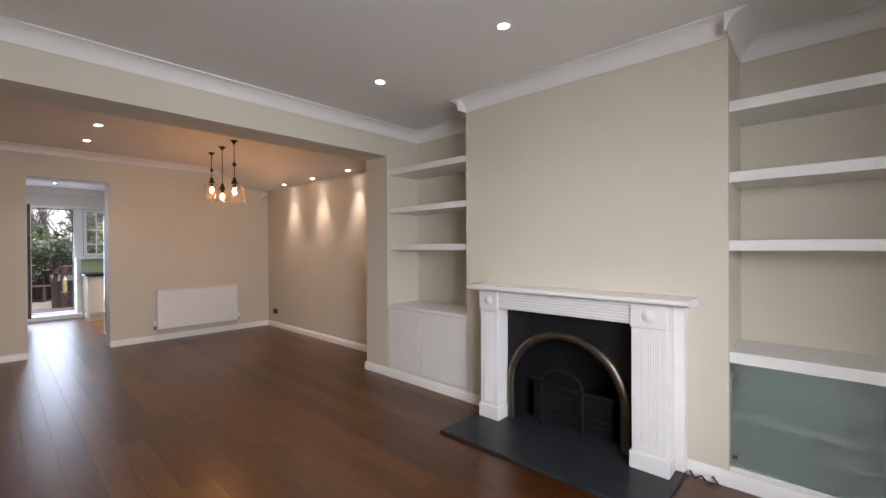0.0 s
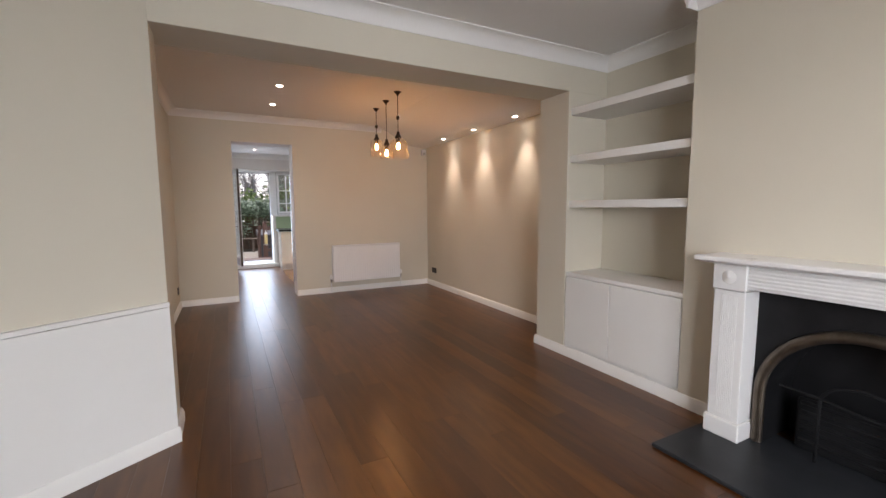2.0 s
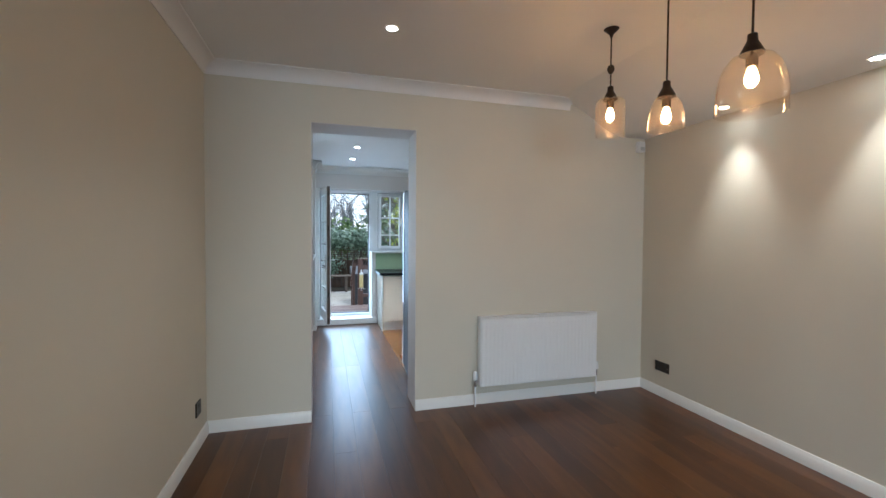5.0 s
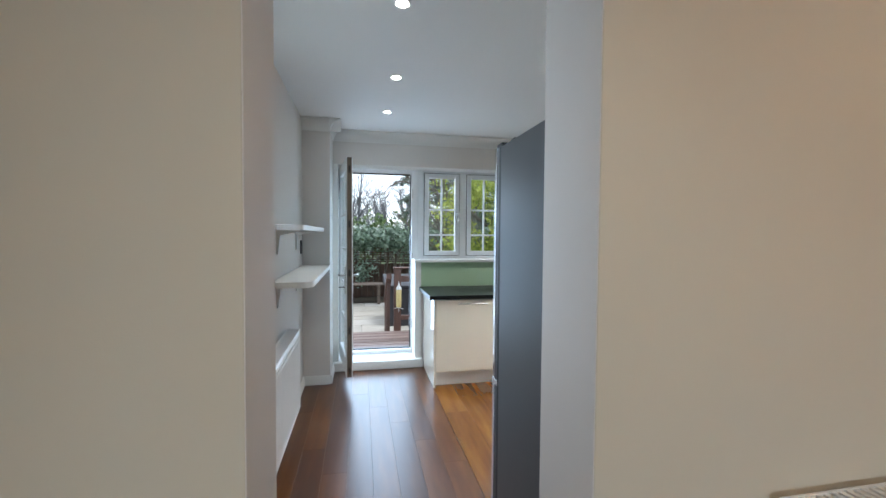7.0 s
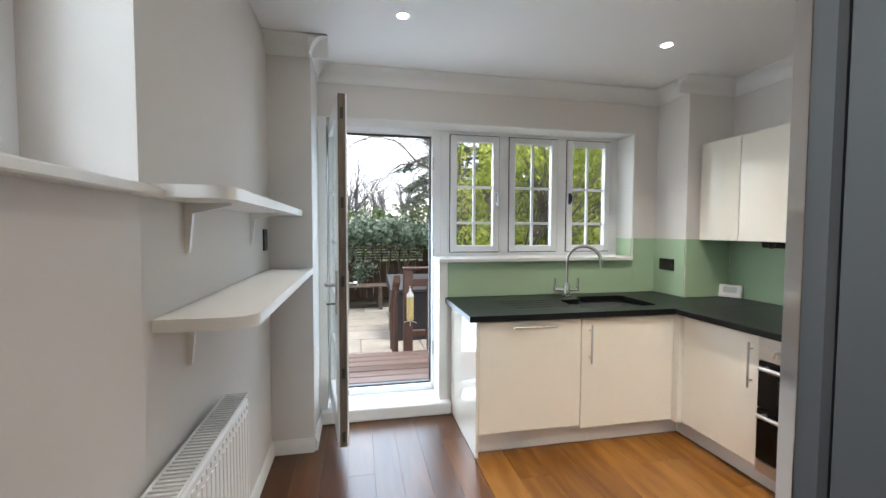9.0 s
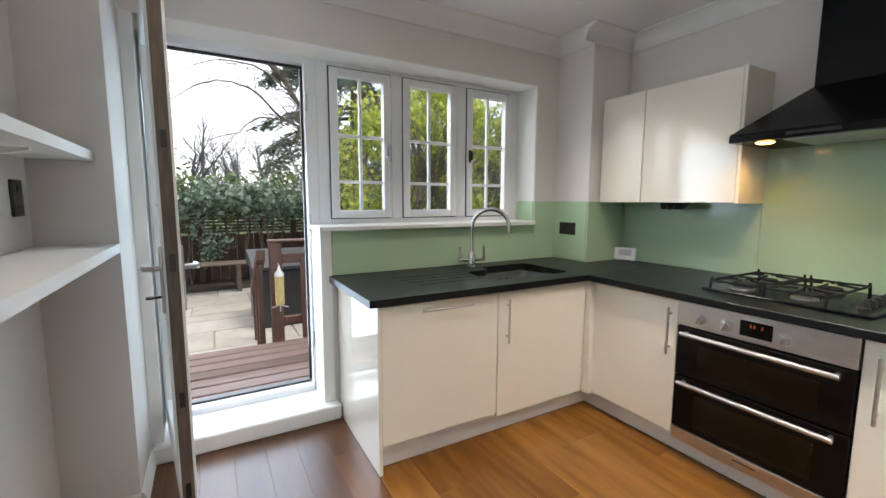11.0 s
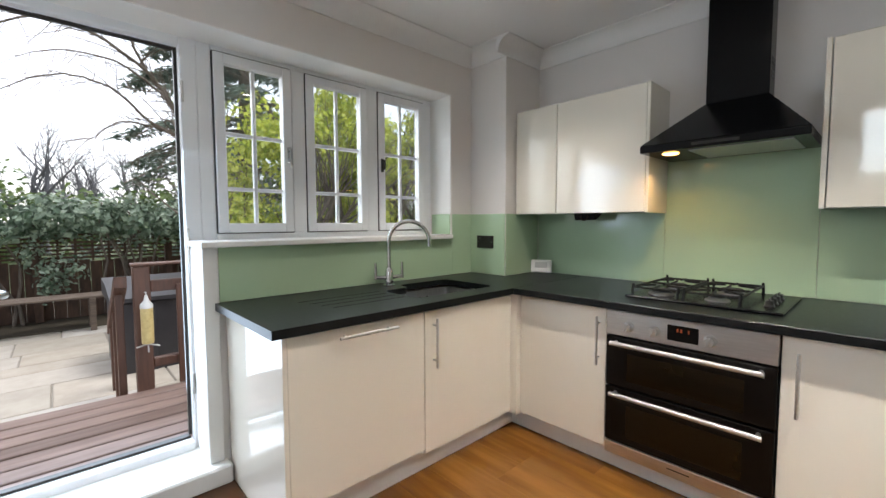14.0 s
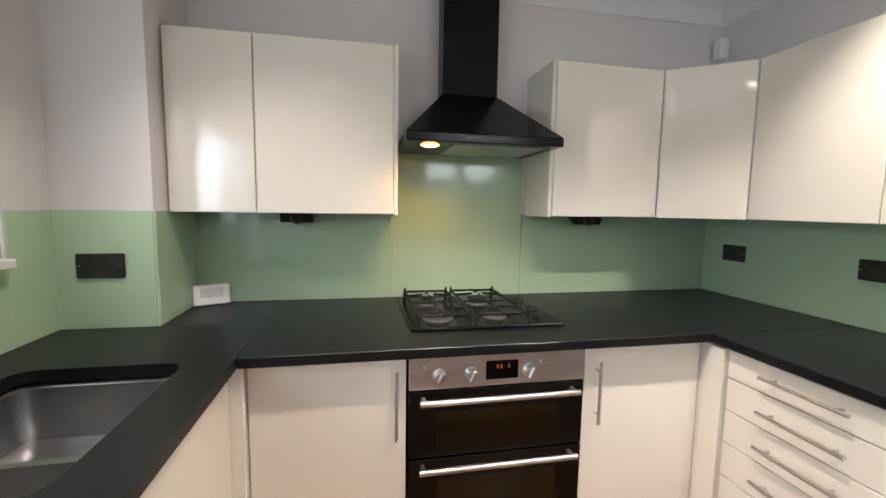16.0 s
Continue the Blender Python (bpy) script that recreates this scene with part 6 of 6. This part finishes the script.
fd = thing("bird_feeder", (-10.17, 1.022, 0.5), "cream seed-filled tube bird feeder hung on the balustrade", "bird feeder")
bm = bmesh.new()
lathe(bm, [(0.001, 0.42), (0.034, 0.42), (0.036, 0.44), (0.036, 0.66), (0.001, 0.665)], -10.15, 1.022, 18)
part("tube", bm, M_FEEDER, fd)
bm = bmesh.new()
lathe(bm, [(0.038, 0.66), (0.036, 0.685), (0.016, 0.71), (0.008, 0.745), (0.001, 0.75)], -10.15, 1.022, 18)
tube(bm, [(-10.15, 1.022, 0.74), (-10.15, 1.022, 0.765), (-10.195, 1.022, 0.760)], 0.004, 6)
part("cap", bm, M_GREY, fd)
bm = bmesh.new()
tube(bm, [(-10.15, 0.957, 0.40), (-10.15, 1.022, 0.415), (-10.15, 1.087, 0.39)], 0.005, 6)
tube(bm, [(-10.15, 1.022, 0.42), (-10.14, 1.022, 0.36)], 0.005, 6)
part("perch", bm, M_GREY, fd)

bench = thing("garden_bench", (-13.7, 0.6, -0.1), "weathered slatted wooden garden bench on the patio", "bench")
for k in range(5):
    x = -13.75 + k * 0.085
    part("seat_slat", B((x, x + 0.065, -0.75, 1.02, 0.325, 0.350), c=0.005), M_BENCH, bench)
for y in (-0.6, 0.86):
    for x in (-13.72, -13.40):
        part("leg", B((x, x + 0.06, y, y + 0.06, -0.12, 0.325), c=0.005), M_BENCH, bench)
    part("cross_bar", B((-13.75, -13.33, y, y + 0.05, 0.280, 0.324), c=0.004), M_BENCH, bench)

# neighbouring houses seen through the side window
nh = thing("neighbour_house", (-36, -18, -0.1), "neighbouring cream house with a blue slate roof and chimney", "house")
part("wall", B((-52, -27, -22, -14, -0.2, 5.9), c=0.02), M_RENDER, nh)
bm = bmesh.new()
rings(bm, [[(-52.4, -22.4, 5.9), (-26.6, -22.4, 5.9), (-26.6, -13.6, 5.9), (-52.4, -13.6, 5.9)], [(-51, -18.8, 8.3), (-29, -18.8, 8.3), (-29, -16.5, 8.3), (-51, -16.5, 8.3)]])
roof = part("roof", bm, M_ROOF, nh, "blue grey slate roof", smooth=False)
part("chimney", B((-37.2, -35.6, -17.6, -16.6, 8.2, 9.4), c=0.03), M_BRICK, roof)
for x in (-36.9, -36.4, -35.9):
    bm = bmesh.new()
    lathe(bm, [(0.16, 9.4), (0.13, 9.9), (0.10, 9.91)], x, -17.1, 14)
    part("chimney_pot", bm, M_BRICK, roof)
for x in (-33.2, -38.6):
    d = part("dormer", B((x - 0.9, x + 0.9, -15.6, -14.2, 6.0, 7.5), c=0.03), M_ROOF, roof)
    part("window", B((x - 0.6, x + 0.6, -14.2, -14.12, 6.2, 7.3), c=0.02), M_UPVC, roof)
for x in (-29, -32, -35, -38, -41):
    w = part("window", B((x, x + 1.2, -14.0, -13.94, 3.4, 5.0), c=0.01), M_UPVC, nh)
    part("pane", B((x + 0.1, x + 1.1, -13.945, -13.93, 3.5, 4.9), c=0.005), M_OVENGL, w)
lean = thing("lean_to_extension", (-30, -11.5, -0.1), "low rear extension with a blue slate lean-to roof and white fascia", "extension")
part("wall", B((-40, -20, -13.9, -10.8, -0.2, 3.4), c=0.02), M_RENDER, lean)
bm = bmesh.new()
prism(bm, [(-10.5, 3.35), (-13.93, 4.85), (-13.93, 4.7), (-10.5, 3.2)], "x", -40.3, -19.7)
part("roof", bm, M_ROOF, lean, "blue grey slate lean-to roof", smooth=False)
part("fascia", B((-40.3, -19.7, -10.5, -10.44, 3.12, 3.42), c=0.01), M_UPVC, lean, "white fascia board")

# ---------------------------------------------------------------- boards and slabs, one by one
PIECES = {}


def piece(name, dx, dy, dz, material, parent, x, y, z, c):
    """A board or slab of its own; pieces of one size share a mesh. x, y, z: its low corner."""
    key = (name, round(dx, 2), round(dy, 3), dz)
    if key not in PIECES:
        PIECES[key] = mesh_of(name, B((0, dx, 0, dy, 0, dz), c=c), material, False)
    ob = new(name, PIECES[key])
    ob.parent = parent
    ob.location = (x, y, z)


floor = structure("floor", B((XD - 0.33, XF, -1.3, YR + 0.01, -0.10, -0.0125), (XO, XD, YK, 1.168, -0.10, -0.0125), c=0.001), M_SUB, "dark stained polished oak floorboards", "floor")
floor_k = structure("floor_kitchen", B((XO, XR, 1.172, YKB, -0.10, -0.0125), c=0.001), M_SUB, "golden honey coloured wooden kitchen floorboards", "floor")


def lay(parent, material, x0, x1, y0, y1, width, seed, gap=0.0005):
    rg = random.Random(seed)
    rows = max(1, round((y1 - y0) / width))
    w = (y1 - y0) / rows
    for r in range(rows):
        x = x0 - rg.choice((0, 0.3, 0.6, 0.9, 1.2))
        while x < x1 - 0.02:
            l = rg.choice((1.2, 1.5, 1.8))
            a, b = max(x, x0), min(x + l, x1)
            x += l
            if b - a < 0.03:
                continue
            piece("floorboard", round(b - a, 2) - gap, w - gap, 0.012, material, parent, a, y0 + r * w, -0.012, 0.0005)


lay(floor, M_OAK, XO + 0.12, XF, 0.0, 1.17, 0.146, 2)
lay(floor, M_OAK, XK, XF, 1.17, YR, 0.146, 3)
lay(floor, M_OAK, XK, XF, YL, 0.0, 0.137, 4)
lay(floor, M_OAK, -1.9, XF, -1.25, YL, 0.14, 5)
lay(floor_k, M_GOLD, XO + 0.02, XR, 1.1725, 2.64, 0.183, 6)

for k in range(7):
    for y0, y1 in ((-1.2, 3.2),):
        piece("deck_board", 0.122, y1 - y0 - 0.004, 0.034, M_DECK, deck, -10.22 + k * 0.1415, y0, 0.046, 0.005)

patio = structure("patio", B((-13.6, -10.1, -4.2, 6.0, -0.12, -0.088), c=0.002), M_GROUT, "patio of pale sandstone paving slabs", "patio")
rg = random.Random(14)
x, row = -13.6, 0
while x < -10.2:
    d = (0.45, 0.6, 0.45, 0.3)[row % 4]
    y = -4.2 + (0.0, -0.37, -0.6, -0.2)[row % 4]
    while y < 5.9:
        l = rg.choice((0.6, 0.75, 0.9, 0.45))
        piece("paving_slab", d - 0.012, l - 0.012, 0.03, M_SLAB, patio, x, y, -0.105 + rg.uniform(0, 0.004), 0.006)
        y += l
    x += d
    row += 1
